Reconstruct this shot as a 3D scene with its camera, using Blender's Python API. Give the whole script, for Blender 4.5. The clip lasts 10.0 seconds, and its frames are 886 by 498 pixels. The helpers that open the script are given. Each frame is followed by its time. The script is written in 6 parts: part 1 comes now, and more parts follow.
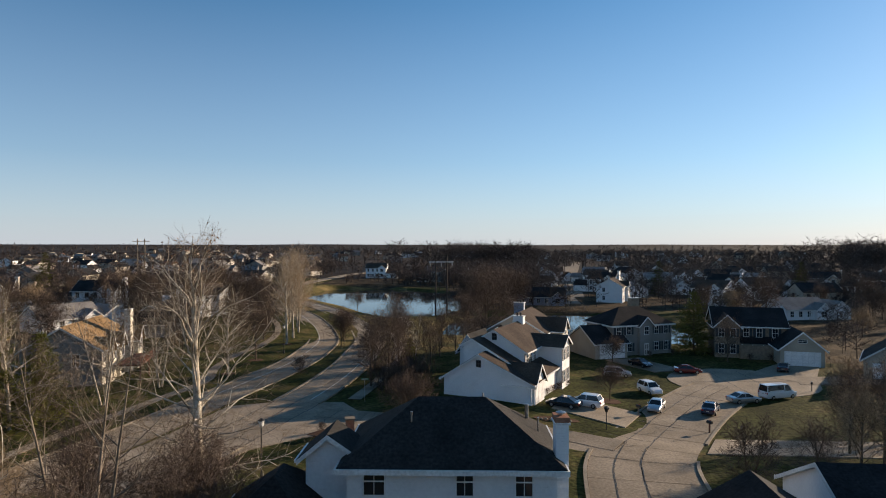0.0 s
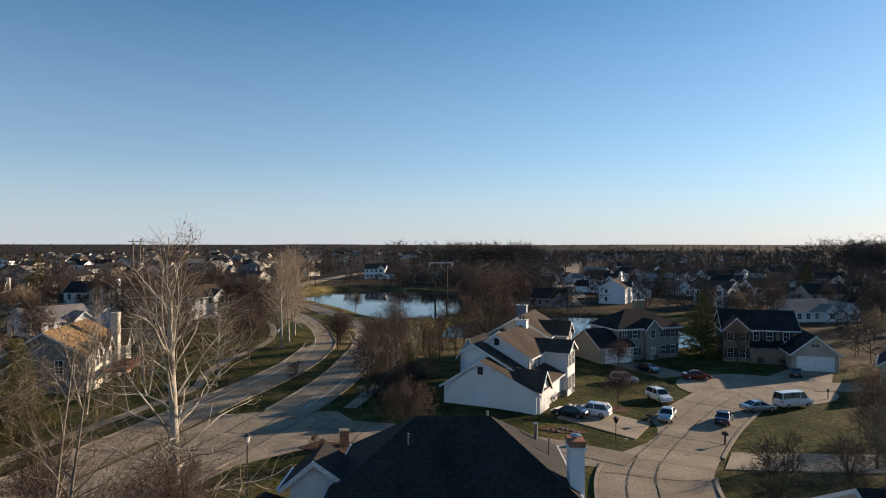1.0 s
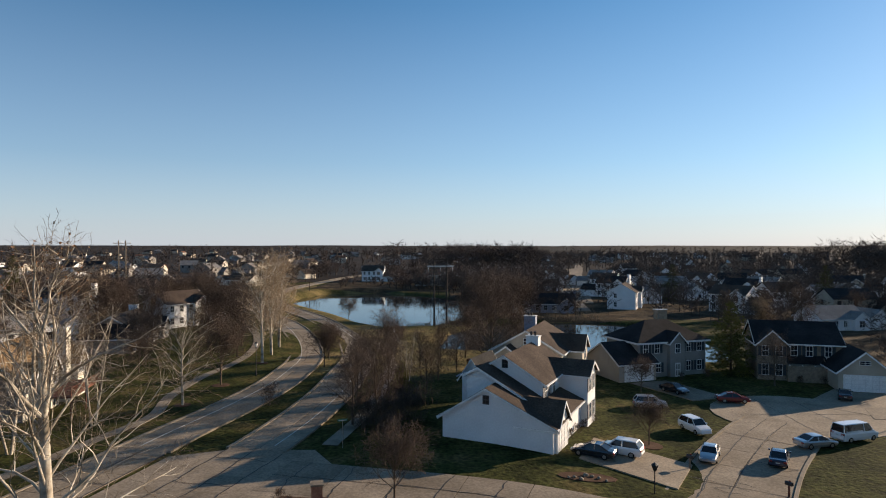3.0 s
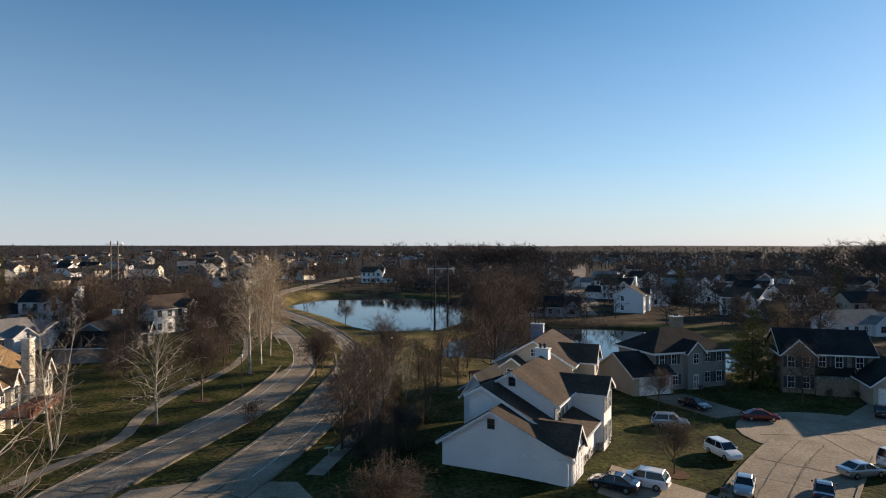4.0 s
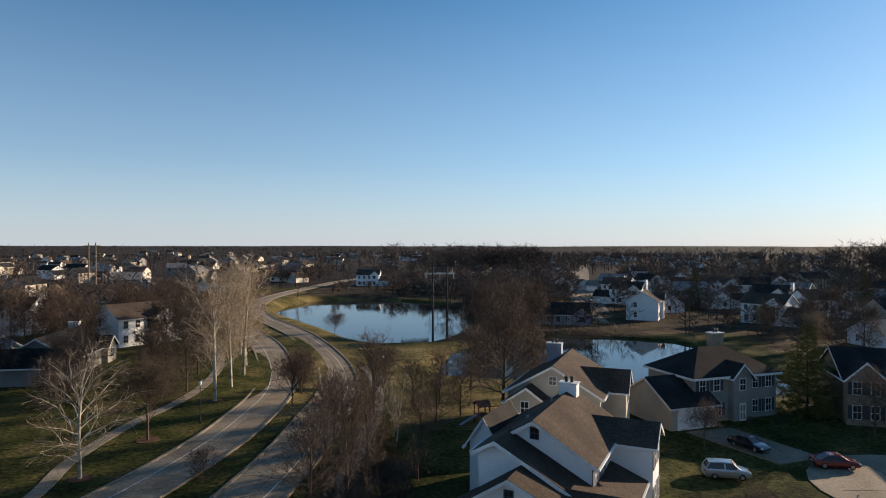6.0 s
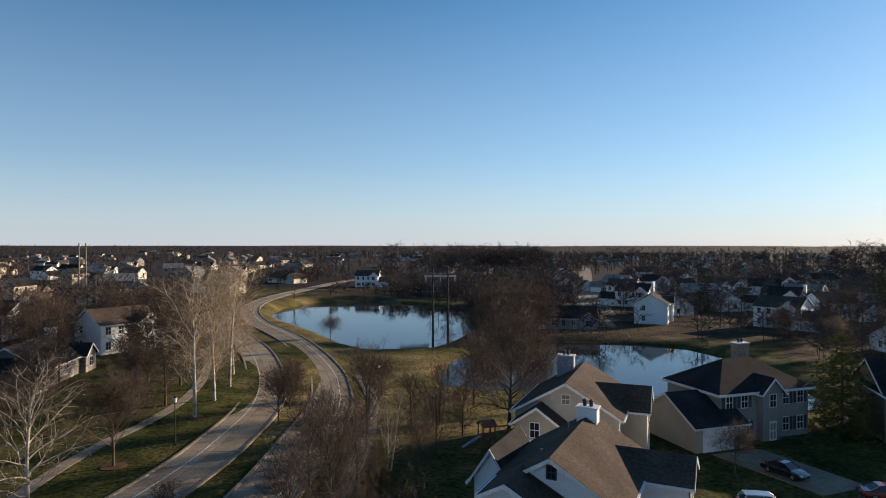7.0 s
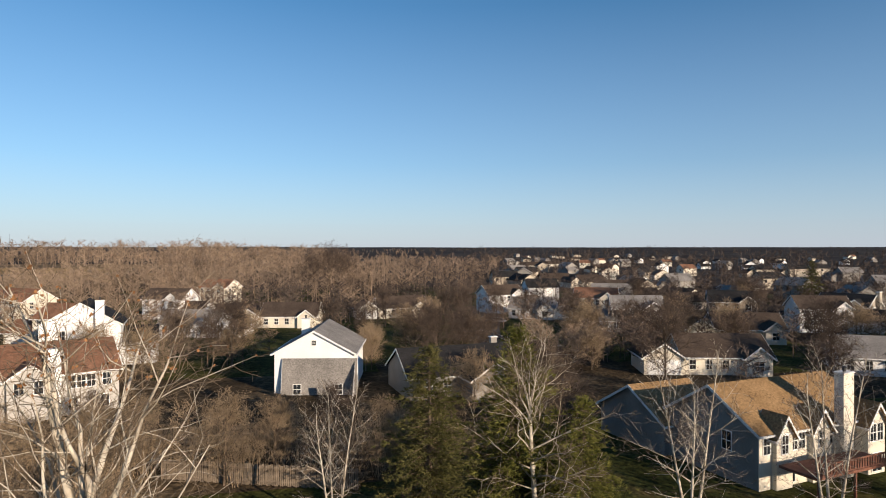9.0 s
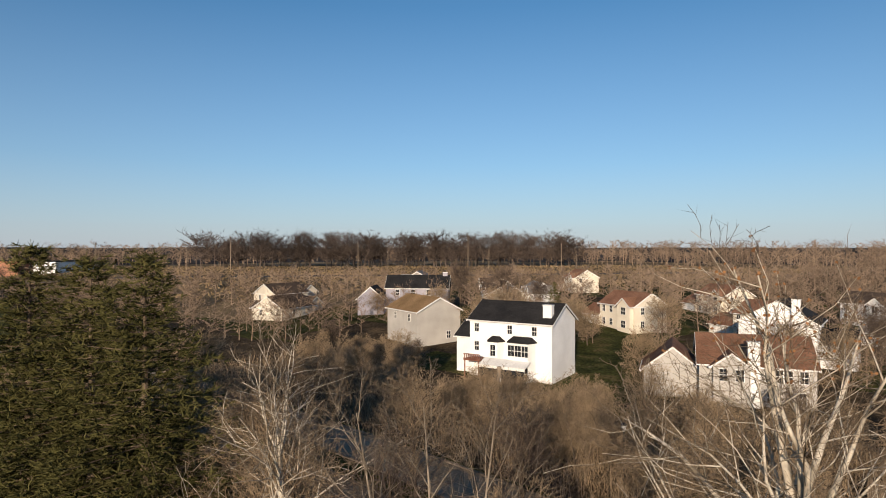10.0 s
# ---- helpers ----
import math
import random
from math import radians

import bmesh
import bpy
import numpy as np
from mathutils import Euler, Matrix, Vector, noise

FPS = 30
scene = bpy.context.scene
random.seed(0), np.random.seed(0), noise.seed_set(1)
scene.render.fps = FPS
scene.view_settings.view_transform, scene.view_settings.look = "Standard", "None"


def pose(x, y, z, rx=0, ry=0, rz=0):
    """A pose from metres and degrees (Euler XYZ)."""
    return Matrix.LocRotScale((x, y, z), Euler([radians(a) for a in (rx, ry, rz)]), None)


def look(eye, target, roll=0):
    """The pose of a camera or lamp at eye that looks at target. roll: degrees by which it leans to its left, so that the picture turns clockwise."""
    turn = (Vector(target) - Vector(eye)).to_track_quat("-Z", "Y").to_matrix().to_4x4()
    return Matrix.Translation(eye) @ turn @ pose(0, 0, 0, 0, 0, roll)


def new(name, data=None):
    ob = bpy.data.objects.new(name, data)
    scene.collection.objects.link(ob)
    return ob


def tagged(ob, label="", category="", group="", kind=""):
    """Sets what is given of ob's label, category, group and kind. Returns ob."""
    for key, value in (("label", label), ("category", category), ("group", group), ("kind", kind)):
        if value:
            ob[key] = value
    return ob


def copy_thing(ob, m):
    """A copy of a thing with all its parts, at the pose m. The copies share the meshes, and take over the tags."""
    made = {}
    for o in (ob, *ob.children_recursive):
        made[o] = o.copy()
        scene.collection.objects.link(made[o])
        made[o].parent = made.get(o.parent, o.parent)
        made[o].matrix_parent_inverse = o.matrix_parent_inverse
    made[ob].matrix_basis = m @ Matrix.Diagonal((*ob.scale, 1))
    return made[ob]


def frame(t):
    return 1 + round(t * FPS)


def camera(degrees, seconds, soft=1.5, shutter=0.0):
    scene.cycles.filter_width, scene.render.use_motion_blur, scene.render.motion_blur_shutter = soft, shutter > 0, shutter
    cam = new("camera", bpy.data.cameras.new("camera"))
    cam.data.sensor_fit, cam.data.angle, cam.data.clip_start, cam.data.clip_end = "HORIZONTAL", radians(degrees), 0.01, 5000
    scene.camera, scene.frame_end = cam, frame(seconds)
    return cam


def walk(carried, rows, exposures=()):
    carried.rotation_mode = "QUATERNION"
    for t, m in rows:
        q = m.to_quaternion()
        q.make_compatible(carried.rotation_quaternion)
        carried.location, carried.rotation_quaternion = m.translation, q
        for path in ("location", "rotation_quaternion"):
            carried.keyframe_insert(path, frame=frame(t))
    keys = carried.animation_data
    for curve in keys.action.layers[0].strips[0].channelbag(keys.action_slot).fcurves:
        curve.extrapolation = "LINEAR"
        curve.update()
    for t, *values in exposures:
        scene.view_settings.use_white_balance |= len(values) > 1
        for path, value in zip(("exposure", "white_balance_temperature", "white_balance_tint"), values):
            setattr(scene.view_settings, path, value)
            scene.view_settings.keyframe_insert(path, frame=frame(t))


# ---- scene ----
cam = camera(70.5, 10.0, 1.0)
PATH = [
    (0, (1.79, 2.635, 17.666), (1.744, 4.635, 17.654), 0),
    (0.5, (1.676, 4.138, 17.699), (1.631, 6.138, 17.687), 0),
    (1, (1.68, 6.066, 17.781), (1.635, 8.065, 17.769), 0),
    (1.5, (1.686, 8.44, 17.874), (1.64, 10.44, 17.863), 0),
    (2, (1.662, 11.21, 17.945), (1.617, 13.209, 17.936), 0),
    (2.5, (1.655, 14.14, 18.077), (1.609, 16.139, 18.069), 0),
    (2.7, (1.614, 15.391, 18.089), (1.569, 17.391, 18.08), 0),
    (4, (1.591, 23.879, 18.492), (1.541, 25.878, 18.483), 0),
    (4.5, (1.573, 27.301, 18.59), (1.523, 29.3, 18.582), 0),
    (5, (1.542, 30.762, 18.673), (1.492, 32.761, 18.665), 0),
    (5.5, (1.469, 34.158, 18.877), (1.419, 36.157, 18.869), 0),
    (5.7, (1.323, 35.446, 18.926), (1.277, 37.446, 18.918), 0),
    (6.8, (1.039, 42.869, 19.261), (0.994, 44.868, 19.254), 0),
    (7, (1.034, 44.0, 19.317), (0.986, 46.0, 19.308), 0),
    (7.5, (0.823, 46.069, 19.327), (0.662, 48.063, 19.318), 0),
    (7.7, (0.704, 46.56, 19.288), (0.42, 48.54, 19.279), 0),
    (8, (0.401, 46.949, 19.295), (-0.236, 48.844, 19.287), 0),
    (8.3, (-0.002, 47.143, 19.132), (-1.165, 48.77, 19.126), 0),
    (8.5, (-0.234, 47.139, 19.095), (-1.715, 48.483, 19.095), 0),
    (8.6, (-0.323, 47.065, 19.079), (-1.939, 48.244, 19.074), 0),
    (8.8, (-0.427, 46.859, 19.052), (-2.256, 47.669, 19.047), 0),
    (9, (-0.356, 46.482, 18.976), (-2.314, 46.893, 18.972), 0),
    (9.2, (-0.508, 46.42, 18.888), (-2.508, 46.416, 18.884), 0),
    (9.4, (-0.485, 46.35, 18.826), (-2.443, 45.941, 18.823), 0),
    (9.7, (-0.313, 46.184, 18.714), (-2.057, 45.206, 18.711), 0),
    (10, (-0.252, 46.028, 18.636), (-1.641, 44.589, 18.635), 0),
]
walk(cam, [(t, look(eye, target, roll)) for t, eye, target, roll in PATH], [(0, 0.75, 6850, 15), (7.4, 0.75, 6800, 15), (8.5, 0.82, 6400, 13), (9.1, 0.6, 6600, 14), (9.6, 0.42, 6750, 14), (10, 0.40, 6650, 14)])

# ---- light: low winter sun from the north-east of the plan ----
SUN_AZ, SUN_EL = 57.0, 13.8          # degrees clockwise from +y, above the horizon
world = bpy.data.worlds.new("world")
scene.world = world
world.use_nodes = True
wn = world.node_tree
sky = wn.nodes.new("ShaderNodeTexSky")
sky.sky_type, sky.sun_disc = "NISHITA", False
sky.sun_elevation, sky.sun_rotation = radians(SUN_EL), radians(SUN_AZ)
sky.altitude, sky.air_density, sky.dust_density, sky.ozone_density = 900, 1.0, 0.4, 4.5
wn.nodes["Background"].inputs[1].default_value = 0.09
tone = wn.nodes.new("ShaderNodeHueSaturation")       # slightly greener, paler blue of a clear winter sky
tone.inputs["Hue"].default_value, tone.inputs["Saturation"].default_value = 0.489, 1.06
wn.links.new(sky.outputs[0], tone.inputs["Color"])
dirn, upz = wn.nodes.new("ShaderNodeTexCoord"), wn.nodes.new("ShaderNodeSeparateXYZ")
pale = wn.nodes.new("ShaderNodeValToRGB")            # thin winter haze, thickest at the horizon all round
pale.color_ramp.elements[0].color, pale.color_ramp.elements[1].color = (0.72, 0.72, 0.72, 1), (0, 0, 0, 1)
pale.color_ramp.elements[1].position = 0.36
pale.color_ramp.elements.new(0.13).color = (0.26, 0.26, 0.26, 1)
hazy = wn.nodes.new("ShaderNodeMixRGB")
hazy.inputs[2].default_value = (3.7, 4.32, 5.15, 1)
wn.links.new(dirn.outputs["Generated"], upz.inputs[0])
wn.links.new(upz.outputs["Z"], pale.inputs["Fac"])
wn.links.new(pale.outputs["Color"], hazy.inputs[0])
wn.links.new(tone.outputs[0], hazy.inputs[1])
wn.links.new(hazy.outputs[0], wn.nodes["Background"].inputs[0])
sun_data = bpy.data.lights.new("sun", "SUN")
sun_data.energy, sun_data.angle, sun_data.color = 4.9, radians(0.5), (1.0, 0.83, 0.62)
sun = new("sun", sun_data)
a, e = radians(SUN_AZ), radians(SUN_EL)
sun.matrix_world = look((0, 0, 60), (-math.sin(a) * math.cos(e) * 9, -math.cos(a) * math.cos(e) * 9, 60 - math.sin(e) * 9))


# ---- materials ----
def surf(name, c1, c2, scale=0.6, fine=9.0, rough=0.85, bump=0.25, c3=None, spread=0.12, metal=0.0, dist=0.03, grit=0.7):
    """Two-scale procedural surface: large stains between c1 and c2, fine grain, optional third colour in patches."""
    m = bpy.data.materials.new(name)
    m.use_nodes = True
    n, l = m.node_tree.nodes, m.node_tree.links
    b = n["Principled BSDF"]
    co = n.new("ShaderNodeTexCoord")
    big = n.new("ShaderNodeTexNoise")
    big.inputs["Scale"].default_value, big.inputs["Detail"].default_value = scale, 6
    small = n.new("ShaderNodeTexNoise")
    small.inputs["Scale"].default_value, small.inputs["Detail"].default_value = fine, 5
    for k in (big, small):
        l.new(co.outputs["Object"], k.inputs["Vector"])
    ramp = n.new("ShaderNodeValToRGB")
    ramp.color_ramp.elements[0].position, ramp.color_ramp.elements[1].position = 0.33, 0.67
    ramp.color_ramp.elements[0].color, ramp.color_ramp.elements[1].color = (*c1, 1), (*c2, 1)
    if c3:
        k = ramp.color_ramp.elements.new(0.52)
        k.color = (*c3, 1)
    l.new(big.outputs["Fac"], ramp.inputs["Fac"])
    info = n.new("ShaderNodeObjectInfo")
    val = n.new("ShaderNodeMath"); val.operation = "MULTIPLY_ADD"
    val.inputs[1].default_value, val.inputs[2].default_value = 2 * spread, 1 - spread
    l.new(info.outputs["Random"], val.inputs[0])
    grain = n.new("ShaderNodeMath"); grain.operation = "MULTIPLY_ADD"
    grain.inputs[1].default_value, grain.inputs[2].default_value = grit, 1 - grit / 2
    l.new(small.outputs["Fac"], grain.inputs[0])
    tot = n.new("ShaderNodeMath"); tot.operation = "MULTIPLY"
    l.new(val.outputs[0], tot.inputs[0]); l.new(grain.outputs[0], tot.inputs[1])
    mix = n.new("ShaderNodeVectorMath"); mix.operation = "SCALE"
    l.new(ramp.outputs["Color"], mix.inputs[0]); l.new(tot.outputs[0], mix.inputs["Scale"])
    l.new(mix.outputs[0], b.inputs["Base Color"])
    b.inputs["Roughness"].default_value, b.inputs["Metallic"].default_value = rough, metal
    b.inputs["Specular IOR Level"].default_value = 0.05 if rough > 0.88 else (0.2 if rough > 0.7 else 0.4)
    if bump:
        bp = n.new("ShaderNodeBump")
        bp.inputs["Strength"].default_value, bp.inputs["Distance"].default_value = bump, dist
        l.new(small.outputs["Fac"], bp.inputs["Height"]); l.new(bp.outputs[0], b.inputs["Normal"])
    return m


def lapped(name, c1, c2, pitch, rough, depth, axis=2, spread=0.05):
    """Courses across a surface (lap siding, shingle rows): a saw-tooth relief along one local axis plus stains."""
    m = surf(name, c1, c2, 0.35, 6.0, rough, 0, spread=spread, grit=0.25 if axis == 2 else 1.8)
    m.node_tree.nodes["Principled BSDF"].inputs["Specular IOR Level"].default_value = 0.25 if axis == 2 else 0.08
    n, l = m.node_tree.nodes, m.node_tree.links
    co = [k for k in n if k.type == "TEX_COORD"][0]
    sep = n.new("ShaderNodeSeparateXYZ")
    l.new(co.outputs["Object"], sep.inputs[0])
    mul = n.new("ShaderNodeMath"); mul.operation = "DIVIDE"; mul.inputs[1].default_value = pitch
    fr = n.new("ShaderNodeMath"); fr.operation = "FRACT"
    l.new(sep.outputs[axis], mul.inputs[0]); l.new(mul.outputs[0], fr.inputs[0])
    bp = n.new("ShaderNodeBump"); bp.invert = True
    bp.inputs["Strength"].default_value, bp.inputs["Distance"].default_value = 0.6, depth
    l.new(fr.outputs[0], bp.inputs["Height"]); l.new(bp.outputs[0], n["Principled BSDF"].inputs["Normal"])
    return m


def glossy(name, col, rough=0.15, metal=0.0, coat=0.0):
    m = bpy.data.materials.new(name)
    m.use_nodes = True
    b = m.node_tree.nodes["Principled BSDF"]
    b.inputs["Base Color"].default_value = (*col, 1)
    b.inputs["Roughness"].default_value, b.inputs["Metallic"].default_value = rough, metal
    b.inputs["Coat Weight"].default_value = coat
    return m


M_GRASS = surf("lawn", (0.021, 0.025, 0.007), (0.095, 0.074, 0.029), 0.22, 2.3, 1.0, 1.0, (0.050, 0.053, 0.015), 0, dist=0.1, grit=3.2)
M_FIELD = surf("dry_field", (0.12, 0.088, 0.052), (0.24, 0.172, 0.102), 0.012, 0.4, 1.0, 0, (0.17, 0.125, 0.072), 0, grit=1.6)
M_DORMANT = surf("dormant_lawn", (0.060, 0.056, 0.018), (0.215, 0.160, 0.072), 0.14, 2.1, 1.0, 1.0, (0.125, 0.100, 0.040), 0, dist=0.2, grit=2.6)
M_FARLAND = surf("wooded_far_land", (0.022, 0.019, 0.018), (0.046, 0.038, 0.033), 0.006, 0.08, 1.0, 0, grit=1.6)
M_FLOOR = surf("leaf_strewn_floor", (0.036, 0.027, 0.017), (0.118, 0.085, 0.050), 0.16, 1.6, 1.0, 1.0, (0.066, 0.048, 0.029), 0, dist=0.3, grit=2.8)
M_CONC = surf("concrete", (0.185, 0.148, 0.105), (0.28, 0.228, 0.167), 0.30, 5.0, 0.88, 0.12, spread=0.14, grit=1.3)
M_CONC2 = surf("kerb_concrete", (0.18, 0.148, 0.108), (0.28, 0.235, 0.178), 0.6, 8.0, 0.88, 0.15)
M_JOINT = surf("joint_filler", (0.05, 0.042, 0.035), (0.09, 0.078, 0.065), 0.5, 9.0, 0.9, 0.1)
M_TAR = surf("tar", (0.022, 0.02, 0.018), (0.04, 0.036, 0.032), 0.5, 9.0, 0.6, 0.1)
M_LINE = surf("road_paint", (0.34, 0.33, 0.30), (0.60, 0.58, 0.53), 0.8, 12.0, 0.7, 0.05)
M_ASPH = surf("asphalt", (0.055, 0.053, 0.052), (0.095, 0.09, 0.085), 0.3, 8.0, 0.9, 0.2)
M_WHITE = lapped("white_siding", (0.66, 0.66, 0.655), (0.76, 0.76, 0.755), 0.13, 0.6, 0.02)
M_CREAM = lapped("cream_siding", (0.56, 0.51, 0.42), (0.66, 0.61, 0.51), 0.13, 0.6, 0.02)
M_BEIGE = lapped("beige_siding", (0.34, 0.295, 0.23), (0.43, 0.375, 0.30), 0.13, 0.6, 0.02)
M_PALE = lapped("pale_grey_beige_siding", (0.33, 0.315, 0.29), (0.41, 0.39, 0.36), 0.13, 0.6, 0.02)
M_GREY = lapped("grey_siding", (0.185, 0.172, 0.155), (0.25, 0.234, 0.214), 0.13, 0.6, 0.02)
M_BLUE = lapped("blue_grey_siding", (0.22, 0.25, 0.32), (0.29, 0.33, 0.41), 0.13, 0.6, 0.02)
M_PURPLE = lapped("slate_siding", (0.24, 0.23, 0.27), (0.31, 0.30, 0.35), 0.13, 0.6, 0.02)
M_BRICK = surf("brick", (0.23, 0.105, 0.068), (0.34, 0.175, 0.115), 2.5, 14.0, 0.9, 0.3)
M_BRICKTAN = surf("tan_brick", (0.19, 0.145, 0.105), (0.27, 0.215, 0.16), 2.5, 14.0, 0.9, 0.3)
M_TRIM = surf("white_trim", (0.62, 0.62, 0.60), (0.72, 0.72, 0.70), 1.0, 8.0, 0.5, 0.03)
M_RDARK = lapped("charcoal_shingle", (0.016, 0.016, 0.017), (0.031, 0.030, 0.030), 0.14, 0.9, 0.02, 1)
M_RBROWN = lapped("brown_shingle", (0.050, 0.037, 0.029), (0.083, 0.062, 0.048), 0.14, 0.9, 0.02, 1)
M_RTAN = lapped("tan_shingle", (0.185, 0.116, 0.056), (0.27, 0.172, 0.088), 0.14, 0.9, 0.02, 1)
M_RGREY = lapped("grey_shingle", (0.16, 0.15, 0.14), (0.24, 0.225, 0.21), 0.14, 0.9, 0.02, 1)
M_RRED = lapped("russet_shingle", (0.155, 0.080, 0.05), (0.235, 0.125, 0.08), 0.14, 0.9, 0.02, 1)
M_RASH = lapped("ash_grey_shingle", (0.022, 0.021, 0.020), (0.040, 0.037, 0.034), 0.14, 0.9, 0.02, 1)
M_GLASS = glossy("window_glass", (0.02, 0.023, 0.027), 0.08)
M_SHUT = surf("shutter", (0.02, 0.025, 0.03), (0.04, 0.045, 0.05), 2, 9, 0.6, 0.1)
M_DOOR = surf("painted_door", (0.5, 0.48, 0.44), (0.62, 0.6, 0.56), 1, 8, 0.5, 0.05)
M_WDOOR = surf("white_garage_door", (0.70, 0.69, 0.67), (0.80, 0.79, 0.77), 1, 8, 0.5, 0.05)
M_METAL = glossy("galvanised", (0.42, 0.42, 0.42), 0.4, 1.0)
M_BLACK = surf("black_metal", (0.015, 0.015, 0.016), (0.03, 0.03, 0.03), 3, 9, 0.5, 0.05)
M_WOOD = surf("weathered_wood", (0.16, 0.125, 0.09), (0.27, 0.22, 0.17), 1.2, 10, 0.9, 0.3)
M_DECK = surf("red_brown_deck", (0.13, 0.055, 0.035), (0.20, 0.09, 0.06), 1.2, 10, 0.85, 0.3)
M_POLE = surf("tower_steel", (0.035, 0.028, 0.024), (0.07, 0.055, 0.045), 1.2, 10, 0.8, 0.2)
M_SYC = surf("white_bark", (0.19, 0.16, 0.12), (0.57, 0.52, 0.435), 1.1, 6.0, 0.9, 0.3, (0.45, 0.40, 0.325))
M_BARK = surf("grey_brown_bark", (0.075, 0.055, 0.04), (0.15, 0.115, 0.085), 1.1, 8.0, 0.95, 0.4)
M_BARK2 = surf("pale_grey_bark", (0.13, 0.105, 0.08), (0.27, 0.23, 0.18), 1.1, 6.0, 0.92, 0.3)
# brown, lowered in tone so the backlight on crowns sits in the colour
M_TWIG = surf("brown_twigs", (0.062, 0.047, 0.039), (0.128, 0.097, 0.078), 0.5, 4.0, 0.95, 0)
# ochre, raised in tone to carry the sunlight on the western brush
M_TWIG2 = surf("ochre_twigs", (0.20, 0.146, 0.092), (0.34, 0.255, 0.168), 0.5, 4.0, 0.95, 0)
# brown woods, colour darkened to imitate crowns seen against the sun
M_DARKWOODS = surf("darkened_winter_woods", (0.050, 0.040, 0.035), (0.118, 0.092, 0.078), 0.02, 0.3, 1.0, 0)
# ochre woods, colour brightened to imitate front light on the western side
M_LITWOODS = surf("front_lit_ochre_woods", (0.13, 0.095, 0.070), (0.265, 0.198, 0.146), 0.02, 0.3, 1.0, 0)
M_SYCTWIG = surf("pale_twigs", (0.09, 0.068, 0.047), (0.19, 0.147, 0.105), 0.7, 4.0, 0.95, 0)
M_NEEDLE = surf("dark_needles", (0.046, 0.047, 0.016), (0.115, 0.106, 0.040), 0.7, 5.0, 0.9, 0)
M_NEEDLE2 = surf("yellow_green_needles", (0.085, 0.088, 0.02), (0.16, 0.155, 0.045), 0.7, 5.0, 0.9, 0)
M_MULCH = surf("mulch", (0.075, 0.042, 0.028), (0.13, 0.08, 0.055), 1.0, 7, 1.0, 0.6)
M_LITTER = surf("leaf_litter", (0.15, 0.095, 0.055), (0.24, 0.165, 0.10), 0.5, 6, 1.0, 0.6)
M_TYRE = surf("tyre_rubber", (0.012, 0.012, 0.012), (0.025, 0.025, 0.025), 3, 20, 0.85, 0.1)
M_CARGLASS = glossy("car_glass", (0.012, 0.014, 0.016), 0.05)
M_LAMPGLASS = glossy("lamp_glass", (0.75, 0.74, 0.70), 0.25)
M_RED = glossy("red_plastic", (0.35, 0.02, 0.015), 0.3)

water = bpy.data.materials.new("pond_water")
water.use_nodes = True
_n, _l = water.node_tree.nodes, water.node_tree.links
_b = _n["Principled BSDF"]
_b.inputs["Base Color"].default_value = (0.018, 0.024, 0.026, 1)
_b.inputs["Roughness"].default_value, _b.inputs["IOR"].default_value = 0.04, 1.33
_c = _n.new("ShaderNodeTexCoord")
_t = _n.new("ShaderNodeTexNoise"); _t.inputs["Scale"].default_value, _t.inputs["Detail"].default_value = 0.9, 3
_p = _n.new("ShaderNodeBump"); _p.inputs["Strength"].default_value, _p.inputs["Distance"].default_value = 0.06, 0.12
_l.new(_c.outputs["Object"], _t.inputs["Vector"]); _l.new(_t.outputs["Fac"], _p.inputs["Height"]); _l.new(_p.outputs[0], _b.inputs["Normal"])


